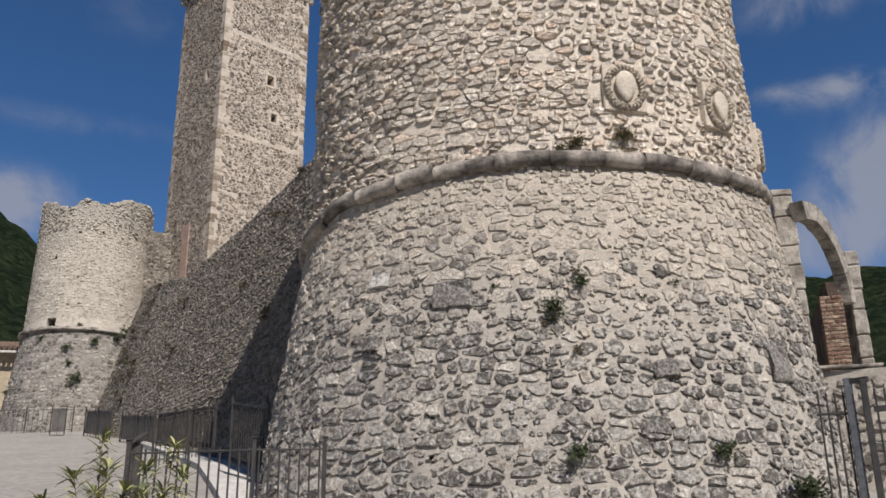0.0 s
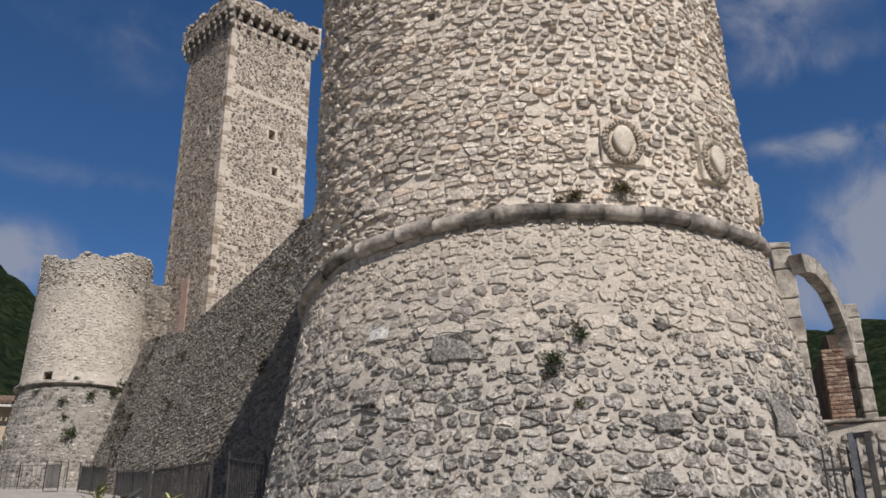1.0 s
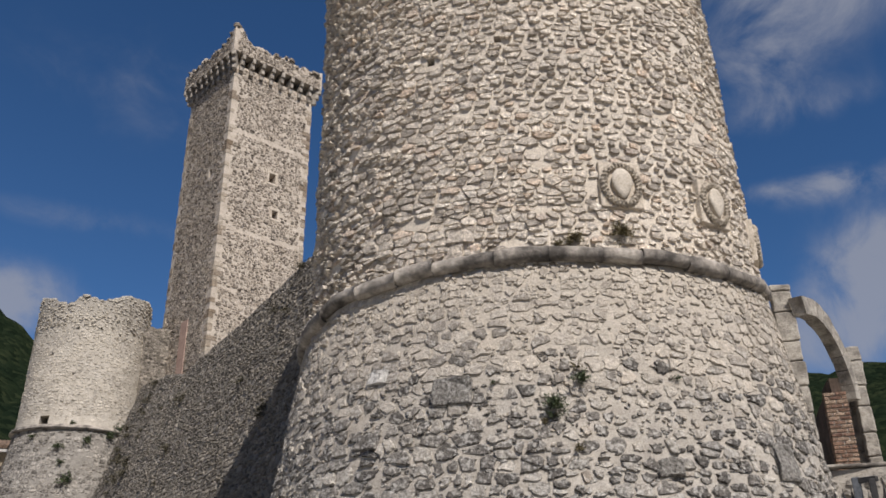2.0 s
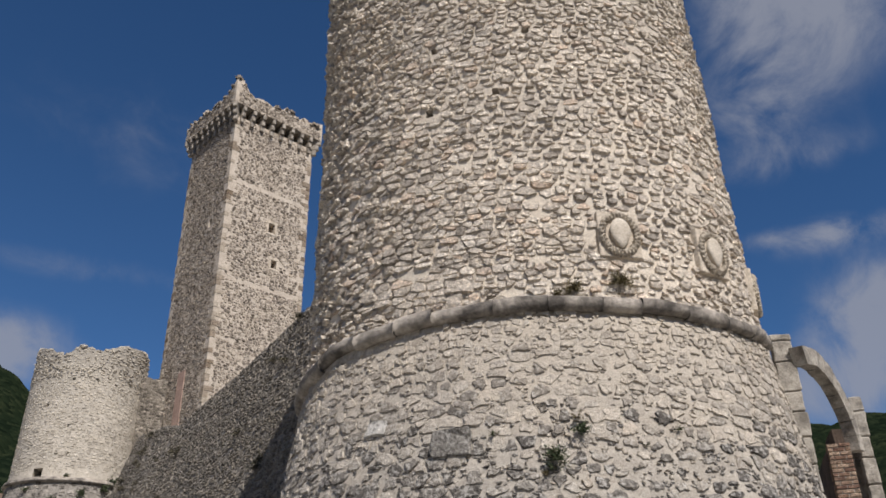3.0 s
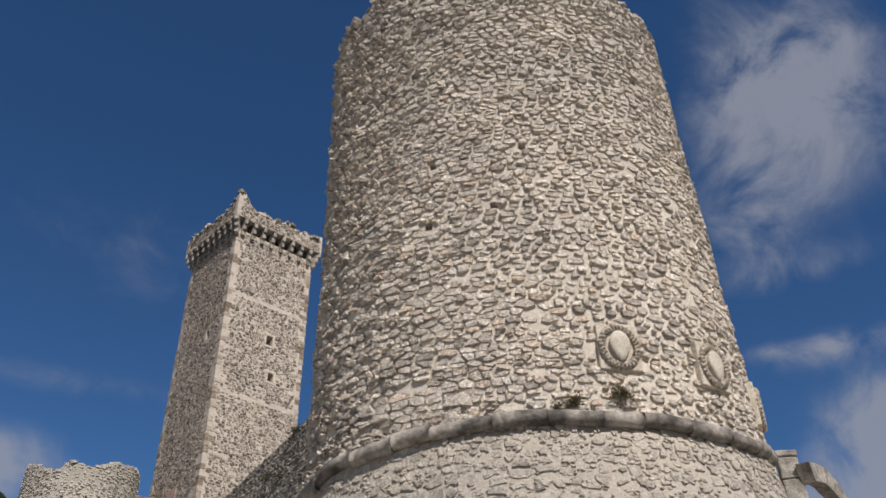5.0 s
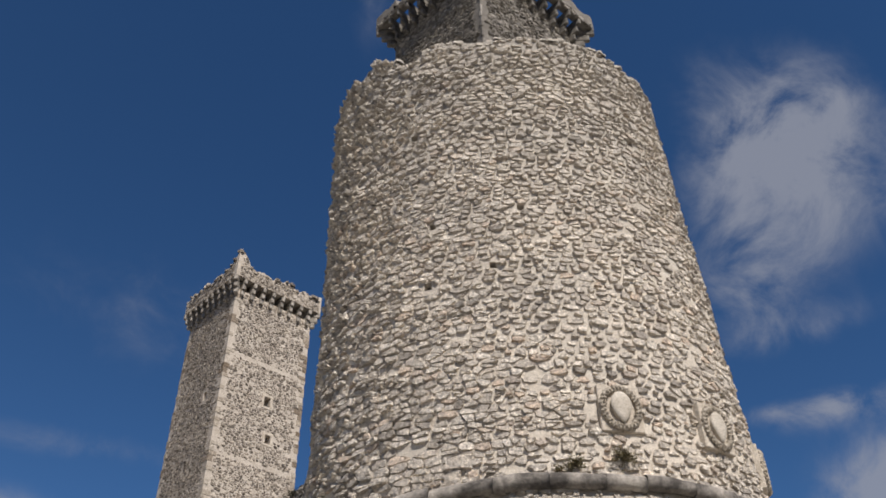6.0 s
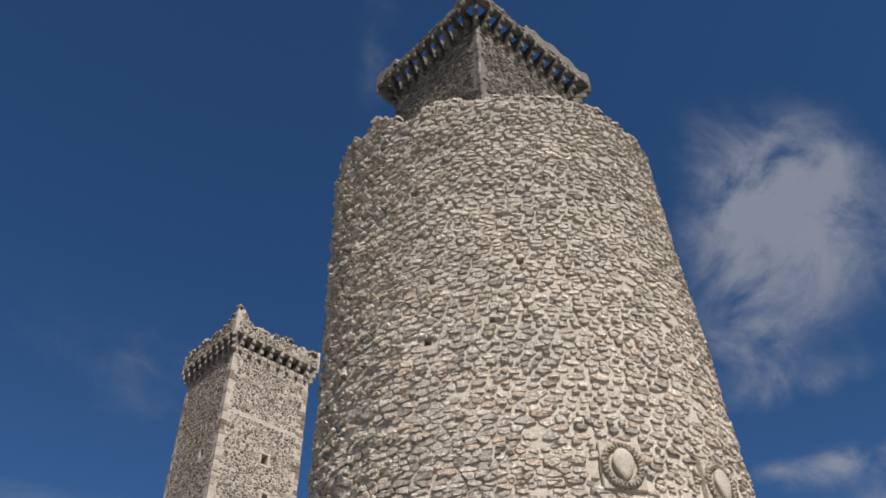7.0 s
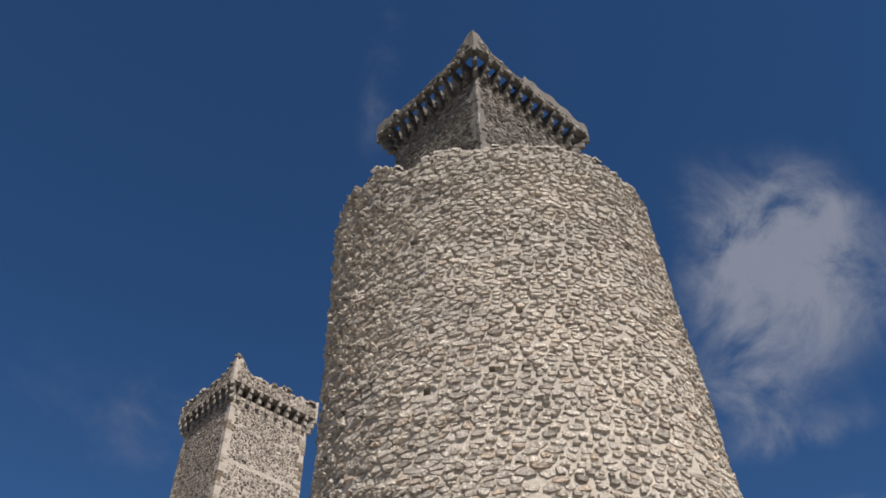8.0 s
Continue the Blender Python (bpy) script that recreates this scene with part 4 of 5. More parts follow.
    for side_name, d, out, ln, holes, k in (("right_rubble", r, -l, sr, skip[0], 1.0), ("left_rubble", l, -r, sl, skip[1], fine)):
        mesh = mesh_ob(side_name, *face_stones(rng, f, d, out, ln, low, ledge, w * k, h * k, gaps if k == 1.0 else [g * 0.8 for g in gaps], proud, holes, bands if k == 1.0 else (), 0.42 if quoin > 0.5 else 0.1), tone)
        child(tagged(mesh, kind="stuff"), t, "rubble stones bedded in mortar")
        mesh = mesh_ob("parapet_rubble", *face_stones(rng, f + out * over - d * over, d, out, ln + 2 * over, *rows, w * 0.85, h * 0.85, [g * 0.7 for g in gaps], proud, (), (), 0.0, rim_over(f + out * over - d * over, d)), tone)
        child(tagged(mesh, kind="stuff"), t, "rubble stones bedded in mortar")
    # loose stones left along the broken top
    vs, fs = [], []
    for i in range(0, len(verts), 4):
        for q in (Vector(verts[i + 1]), Vector(verts[i + 3])):
            q += Vector((rng.uniform(-0.08, 0.08), rng.uniform(-0.08, 0.08), rng.uniform(-0.12, -0.03)))
            if rng.random() < litter:
                size = rng.uniform(0.06, 0.16)
                b = len(vs)
                turn = rng.uniform(0, 6.28)
                for z in (-0.8, 0.2, 0.75):
                    for e in range(6):
                        rad = size * rng.uniform(0.75, 1.15) * (0.55 if z > 0.5 else 1.0)
                        vs.append(q + Vector((math.cos(turn + e * 1.047) * rad * 1.25, math.sin(turn + e * 1.047) * rad, z * size)))
                for o in (0, 6):
                    fs += [(b + o + e, b + o + (e + 1) % 6, b + o + 6 + (e + 1) % 6, b + o + 6 + e) for e in range(6)]
                fs.append(tuple(range(b + 12, b + 18)))
    child(tagged(mesh_ob("top_rubble", vs, fs, tone), kind="stuff"), t, "loose stones on the broken top")
    # quoins up the corners
    for c, d1, d2 in ((cs[0], r, l), (cs[1], -r, l), (cs[3], r, -l)):
        z = z0 + (z1 - z0) * 0.3
        flip = 0
        while z < z1 - 0.1:
            hh = rng.uniform(0.2, 0.38)
            la, lb = (rng.uniform(0.5, 1.1) * quoin, 0.28) if flip else (0.28, rng.uniform(0.5, 1.1) * quoin)
            la, lb = (la, lb) if quoin > 0.5 else (la * 0.3, lb * 0.3)
            p = c + d1 * (la / 2 - 0.025) + d2 * (lb / 2 - 0.025)
            if rng.random() < 0.4:
                z += hh
                continue
            bm = bmesh.new()
            box(bm, pose(p.x, p.y, z + hh / 2, 0, 0, math.degrees(right_dir)), la, lb, hh - 0.04)
            part("quoin", bm, M_QUOIN if quoin > 0.5 else tone, t)
            z += hh
            flip = 1 - flip
    return t, body, f, r, l


K1, K1_BODY, K1F, K1R, K1L = square_keep("square_keep", "tall slender square stone keep with corbelled broken top", (-12.29, 42.25), radians(43.6), (5.62, 5.28), 6.0, 32.6, 0.42, 1.15, 1.3, 8, M_KEEP, 4, 0.75, (0.25, 0.15, (0.018, 0.03, 0.05, 0.075), 0.03, M_KEEP_STONE, 0.8), 0.9, 0.22, 0.56, (), (((3.16, 26.3, 0.4, 0.45), (3.5, 24.0, 0.36, 0.42)), ((1.62, 26.2, 0.35, 0.4),)), (28.6, 22.3), inset=0.45)


def keep_openings():
    bm = bmesh.new()
    for u, z, w, h in ((3.16, 26.3, 0.42, 0.6), (3.5, 24.0, 0.36, 0.5)):
        p = K1F + K1R * u
        box(bm, pose(p.x, p.y, z, 0, 0, 43.6), w, 1.6, h)
        for du, dz, ww, hh, kind in ((0, h / 2 + 0.09, w + 0.34, 0.16, "lintel"), (0, -h / 2 - 0.08, w + 0.3, 0.14, "sill"), (-w / 2 - 0.075, 0, 0.14, h, "jamb"), (w / 2 + 0.075, 0, 0.14, h, "jamb")):
            q = p + K1R * du
            stone_bm = bmesh.new()
            box(stone_bm, pose(q.x, q.y, z + dz, 0, 0, 43.6), ww, 0.08, hh, 0.012)
            part(kind, stone_bm, M_PLATE, K1, "pale dressed window surround")
    p = K1F + K1L * 1.62
    box(bm, pose(p.x, p.y, 26.2, 0, 0, 43.6), 1.4, 0.36, 0.55)
    cut(K1_BODY, bm)


keep_openings()
strip_bm = bmesh.new()
strip = K1F + K1L * 2.6 - K1R * 0.02
box(strip_bm, pose(strip.x, strip.y, 15.75, 0, 0, 43.6), 0.07, 0.8, 3.1, 0.02)
rough_up(strip_bm, 0.03, 2.0)
part("plaster_strip", strip_bm, M_PINK, K1, "pink plaster strip")
K2F = (17.5 * math.sin(radians(5.4)), 17.5 * math.cos(radians(5.4)))
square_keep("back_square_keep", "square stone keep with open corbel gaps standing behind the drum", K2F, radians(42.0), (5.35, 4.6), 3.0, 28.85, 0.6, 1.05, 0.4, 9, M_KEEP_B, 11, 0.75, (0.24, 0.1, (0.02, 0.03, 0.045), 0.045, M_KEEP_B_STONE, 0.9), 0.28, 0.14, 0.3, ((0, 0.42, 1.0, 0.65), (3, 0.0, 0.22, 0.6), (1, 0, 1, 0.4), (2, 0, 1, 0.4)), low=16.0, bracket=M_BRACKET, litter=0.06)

# ---- plaques with wreaths and shields on the drum ----


def plaque(phi, z):
    p, n = tower_point(phi, z, 0.0)
    n = Vector((n.x, n.y, 0)).normalized()
    right = Vector((-n.y, n.x, 0))
    m = Matrix((( right.x, 0, n.x, p.x), (right.y, 0, n.y, p.y), (0, 1, 0, p.z), (0, 0, 0, 1)))  # x right, y up, z out
    t = thing("stone_plaque", "square cream stone plaque with carved wreath and blank shield", "plaque", "plaques on the drum")
    bm = bmesh.new()
    box(bm, Matrix.Translation((0, 0, 0.0)), 0.66, 0.76, 0.14, 0.012)
    rough_up(bm, 0.008)
    bm.transform(m)
    part("plate", bm, M_PLATE, t)
    # wreath of bound leaves
    verts, faces = [], []
    seg, sides = 240, 12
    for i in range(seg):
        a = 2 * math.pi * i / seg
        for k in range(sides):
            b = 2 * math.pi * k / sides
            leaf = noise.noise((math.cos(a) * 11 + b * 0.9, math.sin(a) * 11 + b * 1.7, z)) + 0.5 * noise.noise((math.cos(a) * 24, math.sin(a) * 24 + b * 3, z + 4))
            rad = 0.052 + 0.012 * leaf + 0.013 * math.sin(30 * a + 3 * b) * math.cos(2 * b)
            rr = 0.277 + rad * math.cos(b)
            verts.append(m @ Vector((rr * math.cos(a), rr * math.sin(a) * 1.14, 0.075 + rad * math.sin(b) * 1.15)))
    for i in range(seg):
        j = (i + 1) % seg
        for k in range(sides):
            q = (k + 1) % sides
            faces.append((i * sides + k, j * sides + k, j * sides + q, i * sides + q))
    child(mesh_ob("wreath", verts, faces, M_CARVED), t, "carved leaf wreath")
    # shield, pointed below, standing clear of the wreath
    verts, faces = [], []
    rim = []
    for i in range(36):
        a = 2 * math.pi * i / 36
        x, y = 0.165 * math.cos(a), 0.235 * math.sin(a) + 0.02
        if y < 0:
            x *= 1 + y / 0.215 * 0.45
            y *= 1.18
        rim.append((x, y))
    for k, h in ((0.9, 0.05), (1.0, 0.125), (0.95, 0.142), (0.55, 0.152)):
        verts += [m @ Vector((x * k, y * k, h)) for x, y in rim]
    verts.append(m @ Vector((0, 0, 0.155)))
    for r in range(3):
        for i in range(36):
            j = (i + 1) % 36
            faces.append((r * 36 + i, r * 36 + j, (r + 1) * 36 + j, (r + 1) * 36 + i))
    faces += [(108 + i, 108 + (i + 1) % 36, 144) for i in range(36)]
    child(mesh_ob("shield", verts, faces, M_SHIELD, True), t, "smooth pale blank shield")


for spot_az, spot_el, _ in MEDALS[:2]:
    plaque(*tower_spot(spot_az, spot_el))
plaque(radians(80), 6.5 + 0.92)


# ---- single dressed stones in the tower ----


def wall_block(az, el, w, h, proud, material, label):
    phi, z = tower_spot(az, el)
    p, n = tower_point(phi, z)
    side = Vector((n.y, -n.x, 0)).normalized()
    side = side if side.dot(LAT) > 0 else -side
    up = n.cross(side)
    up = up if up.z > 0 else -up
    m = Matrix(((side.x, up.x, n.x, p.x), (side.y, up.y, n.y, p.y), (side.z, up.z, n.z, p.z), (0, 0, 0, 1)))
    bm = bmesh.new()
    box(bm, Matrix.Translation((0, 0, proud - 0.1)), w, h, 0.2, 0.02)
    bmesh.ops.subdivide_edges(bm, edges=bm.edges[:], cuts=2)
    rough_up(bm, 0.045, 7.0)
    bm.transform(m)
    part("dressed_block", bm, material, tower, label)


M_PITTED = stone_mat("pitted_grey_stone", [(0.0, (0.12, 0.112, 0.1)), (1.0, (0.2, 0.187, 0.17))], (0.46, 0.45, 0.42), 0.6, 26.0, None, 1.0, 22.0)
M_WHITE = stone_mat("white_broken_stone", [(0.0, (0.6, 0.58, 0.54)), (1.0, (0.72, 0.7, 0.66))], (0.22, 0.2, 0.18), 0.6, 14.0, None, 0.9, 7.0)
wall_block(0.71, 14.56, 0.53, 0.38, 0.075, M_PITTED, "dark pitted rectangular slab")
wall_block(-4.45, 15.53, 0.34, 0.22, 0.035, M_WHITE, "broken white block")
wall_block(1.55, 24.9, 0.42, 0.24, 0.05, M_DRUM, "pale squared block")
wall_block(1.0, 23.75, 0.26, 0.22, 0.05, M_DRUM, "pale squared block")
wall_block(2.5, 23.8, 0.16, 0.22, 0.05, M_DRUM, "pale squared block")
wall_block(21.3, 9.1, 0.42, 0.5, 0.06, M_PITTED, "large pitted block")
wall_block(-5.0, 11.3, 0.36, 0.22, 0.07, M_SCARP, "grey block")
wall_block(13.6, 5.6, 0.38, 0.22, 0.06, M_PITTED, "grey pitted block")
wall_block(14.6, 9.2, 0.34, 0.22, 0.06, M_PITTED, "grey pitted block")

# ---- plants ----


def tuft(at, out, size, material, label, droop=0.2, leaves=150, seed=0, category="wall plant"):
    """A small bush rooted in a joint: twigs with many narrow leaves."""
    rng = random.Random(seed)
    t = thing("wall_plant", label, category, "plants in the wall joints")
    base = Vector(at)
    out = Vector(out).normalized()
    tv, tf, lv, lf = [], [], [], []
    twigs = max(8, leaves // 7)
    for k in range(twigs):
        d = (out * rng.uniform(0.4, 1.0) + Vector((rng.uniform(-1, 1), rng.uniform(-1, 1), rng.uniform(-0.6, 1.0))) * 0.8).normalized()
        ln = size * rng.uniform(0.35, 1.1)
        pts = [base + d * ln * s + Vector((0, 0, -droop * ln * s * s)) for s in (0, 0.35, 0.7, 1.0)]
        side = d.cross(Vector((0.3, 0.2, 1))).normalized() * 0.004
        b = len(tv)
        for i, p in enumerate(pts):
            w = side * (1.2 - i * 0.3)
            tv += [p - w, p + w, p + Vector((0, 0, w.length))]
        for i in range(3):
            o = b + i * 3
            tf += [(o, o + 1, o + 4, o + 3), (o + 1, o + 2, o + 5, o + 4), (o + 2, o, o + 3, o + 5)]
        for i in range(12):
            s = rng.uniform(0.25, 1.0)
            p = pts[0].lerp(pts[3], s) + Vector((rng.gauss(0, 1), rng.gauss(0, 1), rng.gauss(0, 1))) * size * 0.06
            ld = (d + Vector((rng.gauss(0, 0.8), rng.gauss(0, 0.8), rng.gauss(0, 0.8)))).normalized()
            ls = size * rng.uniform(0.11, 0.22)
            w = ld.cross(Vector((rng.gauss(0, 1), rng.gauss(0, 1), rng.gauss(0, 1)))).normalized() * ls * 0.28
            o = len(lv)
            lift = ld.cross(w).normalized() * ls * 0.1
            lv += [p, p + ld * ls * 0.5 + w + lift, p + ld * ls, p + ld * ls * 0.5 - w + lift]
            lf += [(o, o + 1, o + 2), (o, o + 2, o + 3)]
    child(mesh_ob("twigs", tv, tf, M_TWIG), t)
    child(tagged(mesh_ob("foliage", lv, lf, material), kind="stuff"), t)


PLANTS = [
    (7.5, 13.5, 0.24, M_LEAF, 260), (7.35, 12.8, 0.15, M_LEAF, 90), (9.45, 15.1, 0.21, M_LEAF, 200), (9.2, 15.9, 0.16, M_DRY, 50), (8.6, 4.0, 0.27, M_LEAF, 260), (17.4, 3.95, 0.25, M_LEAF, 240),
    (9.0, 10.7, 0.14, M_DRY, 120), (21.6, 1.3, 0.36, M_LEAF, 300), (15.6, 14.7, 0.12, M_LEAF, 90), (3.55, 15.1, 0.11, M_LEAF, 90), (6.9, 12.5, 0.12, M_DRY, 70),
    (9.7, 24.3, 0.24, M_DRY, 200), (13.05, 24.5, 0.24, M_DRY, 260), (8.6, 24.1, 0.16, M_DRY, 90), (-8.0, 23.2, 0.12, M_DRY, 60), (13.4, 13.9, 0.08, M_LEAF, 50), (23.0, 14.6, 0.2, M_DRY, 160),
]
for i, (spot_az, spot_el, size, mat, count) in enumerate(PLANTS):
    hit = tower_spot(spot_az, spot_el)
    if hit:
        p, n = tower_point(hit[0], hit[1], 0.02)
        tuft(p, n + Vector((0, 0, 0.35)), size, mat, "small green bush rooted in a joint of the tower" if mat is M_LEAF else "dry brownish tuft rooted in the tower wall", 0.3, count, 40 + i)
for i, (phi, z, size) in enumerate(((0.15, 10.1, 0.4), (0.55, 10.45, 0.45), (0.35, 8.5, 0.55), (0.22, 9.3, 0.3), (0.9, 10.8, 0.5), (1.1, 11.2, 0.6), (-0.3, 10.6, 0.3), (0.3, 11.25, 0.3), (-0.9, 8.0, 0.3))):
    r = small_radius(z)
    tuft((SC.x + r * math.sin(phi), SC.y - r * math.cos(phi), z), (math.sin(phi), -math.cos(phi), 0.3), size, M_LEAF, "low green bush growing from the small tower", 0.3, 200, 70 + i)
for i in range(40):
    rng = random.Random(300 + i)
    s, k = rng.uniform(0.12, 1.0), rng.uniform(0.25, 1.0)
    if i < 22:
        s, k = 0.84 + 0.18 * rng.random(), rng.uniform(0.15, 0.98)
    p = curtain_point(s, k)
    tuft(p, C_OUT + Vector((0, 0, 0.4)), rng.uniform(0.2, 0.42), M_SCRUB, "brown scrubby plant hanging on the curtain wall", 0.5, 130, 400 + i)


def oleander(base, tips, seed):
    """Bare stems that each end in a rosette of long narrow leaves."""
    rng = random.Random(seed)
    at = Vector(base)
    t = thing("oleander_bush", "yellow-green oleander bush with long narrow leaves", "bush", at=at)
    lv, lf = [], []
    for tip in tips:
        end = Vector(tip) - at
        pts = [end * s + Vector((end.x, end.y, 0)) * -0.35 * s * (1 - s) for s in (0, 0.25, 0.5, 0.75, 1.0)]
        tv, tf = [], []
        for i, p in enumerate(pts):
            w = 0.011 * (1.1 - 0.2 * i)
            for a in (0, 2.1, 4.2):
                tv.append(p + Vector((math.cos(a), math.sin(a), 0)) * w)
        for i in range(4):
            for q in range(3):
                tf.append((i * 3 + q, i * 3 + (q + 1) % 3, i * 3 + 3 + (q + 1) % 3, i * 3 + 3 + q))
        child(mesh_ob("stem", tv, tf, M_TWIG), t)
        for i in range(84):
            s = 1.0 - 0.3 * rng.random() ** 1.7
            p = pts[3].lerp(pts[4], (s - 0.75) * 4) if s > 0.75 else pts[2].lerp(pts[3], (s - 0.5) * 4)
            a = rng.uniform(0, 2 * math.pi)
            ld = Vector((math.cos(a), math.sin(a), rng.uniform(-0.15, 1.2) if s > 0.9 else rng.uniform(-0.1, 0.6))).normalized()
            ls = rng.uniform(0.11, 0.21)
            w = ld.cross(Vector((0, 0, 1))).normalized() * rng.uniform(0.008, 0.012)
            bend = Vector((0, 0, -0.018))
            o = len(lv)
            lv += [p, p + ld * ls * 0.35 + w, p + ld * ls * 0.35 - w, p + ld * ls * 0.75 + w * 0.8 + bend, p + ld * ls * 0.75 - w * 0.8 + bend, p + ld * ls + bend * 2.2]
            lf += [(o, o + 2, o + 1), (o + 1, o + 2, o + 4, o + 3), (o + 3, o + 4, o + 5)]
    child(tagged(mesh_ob("foliage", lv, lf, M_OLEANDER), kind="stuff"), t, "long narrow yellow-green leaves")


def view_spot(az, el, d):
    return (d * math.sin(radians(az)), d * math.cos(radians(az)), EYE[2] + d * math.tan(radians(el)))


for (base_az, base_d), tips, seed in (
        ((-21.4, 6.9), ((-21.6, 5.2, 7.2), (-23.0, 2.9, 6.8), (-21.1, 3.4, 6.9), (-21.7, 1.9, 6.6), (-24.6, 1.4, 6.7), (-20.0, 2.0, 6.7)), 1),
        ((-18.0, 7.0), ((-18.9, 3.4, 7.0), (-19.1, 1.9, 6.7), (-17.3, 4.8, 7.3), (-16.6, 3.0, 7.1), (-17.8, 2.0, 6.8)), 2)):
    x, y, _ = view_spot(base_az, 0, base_d)
    oleander((x, y, ground_z(x, y)), [view_spot(*spot) for spot in tips], seed)

# ---- ruined arch beside the tower ----
AO = Vector((15 * math.sin(radians(24.5)), 15 * math.cos(radians(24.5)), 0))
AW = Vector((0.695, 0.719, 0)).normalized()
AN = Vector((AW.y, -AW.x, 0))  # towards the eye's side
A_ROT = math.degrees(math.atan2(AW.y, AW.x))


def arch_at(w, out, z):
    p = AO + AW * w + AN * out
    return Vector((p.x, p.y, z))


def az_at(az, d, z):
    return Vector((d * math.sin(radians(az)), d * math.cos(radians(az)), z))


def build_arch():
    t = thing("ruined_arch", "ruined grey ashlar window arch on two piers", "arch")
    rng = random.Random(31)

    def pier(name, az, d, w, deep, z0, z1, course):
        p = new(name)
        p.empty_display_size = 0.1
        p.parent = t
        z = z0
        while z < z1 - 0.05:
            h = min(rng.uniform(0.8, 1.25) * course, z1 - z)
            bm = bmesh.new()
            q = az_at(az, d, z + h / 2)
            ww = w + rng.uniform(-0.02, 0.02)
            box(bm, pose(q.x, q.y, q.z, 0, 0, -az + 8), ww, deep, h - 0.014, 0.02)
            bmesh.ops.subdivide_edges(bm, edges=bm.edges[:], cuts=2, use_grid_fill=True)
            rough_up(bm, 0.02, 5.0)
            part("block", bm, M_ASHLAR, p)
            z += h
    pier("near_pier", 23.05, 14.8, 0.34, 0.26, 2.4, 6.93, 0.42)
    pier("far_pier", 26.55, 16.6, 0.22, 0.24, 3.9, 6.2, 0.38)
    pier("jamb", 26.1, 16.9, 0.2, 0.2, 3.9, 5.5, 0.4)
    k = 15
    for i in range(9):
        a0, a1 = math.pi * i / k + 0.006, math.pi * (i + 1) / k - 0.006
        bm = bmesh.new()
        ro = 1.46 + rng.uniform(-0.05, 0.06)
        vs = []
        for o in (-0.11, 0.11):
            for r, a in ((1.2, a0), (ro, a0), (ro, (a0 + a1) / 2), (ro, a1), (1.2, a1), (1.2, (a0 + a1) / 2)):
                vs.append(bm.verts.new(arch_at(r * math.cos(a), o, 5.17 + r * math.sin(a))))
        bm.faces.new(vs[:6])
        bm.faces.new(vs[11:5:-1])
        for q in range(6):
            r = (q + 1) % 6
            bm.faces.new((vs[q], vs[r], vs[6 + r], vs[6 + q]))
        rough_up(bm, 0.02, 5.0)
        part("voussoir", bm, M_ASHLAR, t)
    bm = bmesh.new()
    q = az_at(25.5, 15.35, 3.93)
    box(bm, pose(q.x, q.y, q.z, 0, 0, -17), 1.0, 0.24, 0.055, 0.015)
    bmesh.ops.subdivide_edges(bm, edges=bm.edges[:], cuts=3, use_grid_fill=True)
    rough_up(bm, 0.02, 4.0)
    part("sill", bm, M_CORNICE, t, "dark stone sill")
    # rubble wall under it
    w0, w1 = az_at(21.5, 15.3, 0), az_at(36.0, 15.6, 0)
    dr = (w1 - w0).normalized()
    nn = Vector((dr.y, -dr.x, 0))
    ln = (w1 - w0).length
    bm = bmesh.new()
    q = (w0 + w1) / 2 - nn * 0.5
    box(bm, pose(q.x, q.y, 1.95, 0, 0, math.degrees(math.atan2(dr.y, dr.x))), ln, 1.0, 3.85)
    wall = tagged(part("wall_east", bm, M_SCARP_MORTAR), "rough rubble wall running on from the tower", "wall", kind="structure")

    def face(u, v):
        p = w0 + dr * u
        return (p.x, p.y, v), (nn.x, nn.y, 0)
    shapes = []
    for poly in rubble_cells(rng, 0, ln, 0.8, 3.85, 0.24, 0.17):
        if max(p[1] for p in poly) > 3.87 or max(p[0] for p in poly) > ln:
            continue
        sh = stone_shape(rng, poly, rng.choice((0.03, 0.05, 0.08)), 0.035, 0.07)
        if sh:
            shapes.append(sh)
    child(tagged(mesh_ob("wall_rubble", *lay_stones(shapes, face), M_GREYSTONE), kind="stuff"), wall, "grey rubble stones")
    # brick pillar under the arch's end
    b = thing("brick_pillar", "square red brick pillar under the end of the arch", "pillar")
    c = az_at(25.05, 16.1, 0)
    z, odd = 3.88, 0
    while z < 5.26:
        row = [(-0.094, 0.185), (0.094, 0.185)] if odd else [(-0.141, 0.09), (0.0, 0.185), (0.141, 0.09)]
        for dx, w in row:
            for dy in (-0.11, 0.11):
                bm = bmesh.new()
                m = pose(c.x, c.y, z + 0.03, 0, 0, -20) @ pose(dx + rng.uniform(-0.004, 0.004), dy + rng.uniform(-0.008, 0.008), 0)
                box(bm, m, w - 0.014, 0.21, 0.054, 0.006)
                part("brick", bm, M_BRICK, b)
        z += 0.07
        odd = 1 - odd
    bm = bmesh.new()
    box(bm, pose(c.x, c.y, (3.6 + z) / 2, 0, 0, -20), 0.345, 0.39, z - 3.65)
    part("mortar_core", bm, M_SCARP_MORTAR, b)
    bm = bmesh.new()
    box(bm, pose(c.x, c.y, 2.6, 0, 0, -20), 0.6, 0.6, 2.5, 0.02)
    part("footing", bm, M_SCARP_MORTAR, b)
    # dark ruined wall further back, turned from the sun, its brown deepened as shade
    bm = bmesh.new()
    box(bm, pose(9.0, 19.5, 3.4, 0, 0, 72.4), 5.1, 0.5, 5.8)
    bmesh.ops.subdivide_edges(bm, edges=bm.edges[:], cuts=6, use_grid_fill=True)
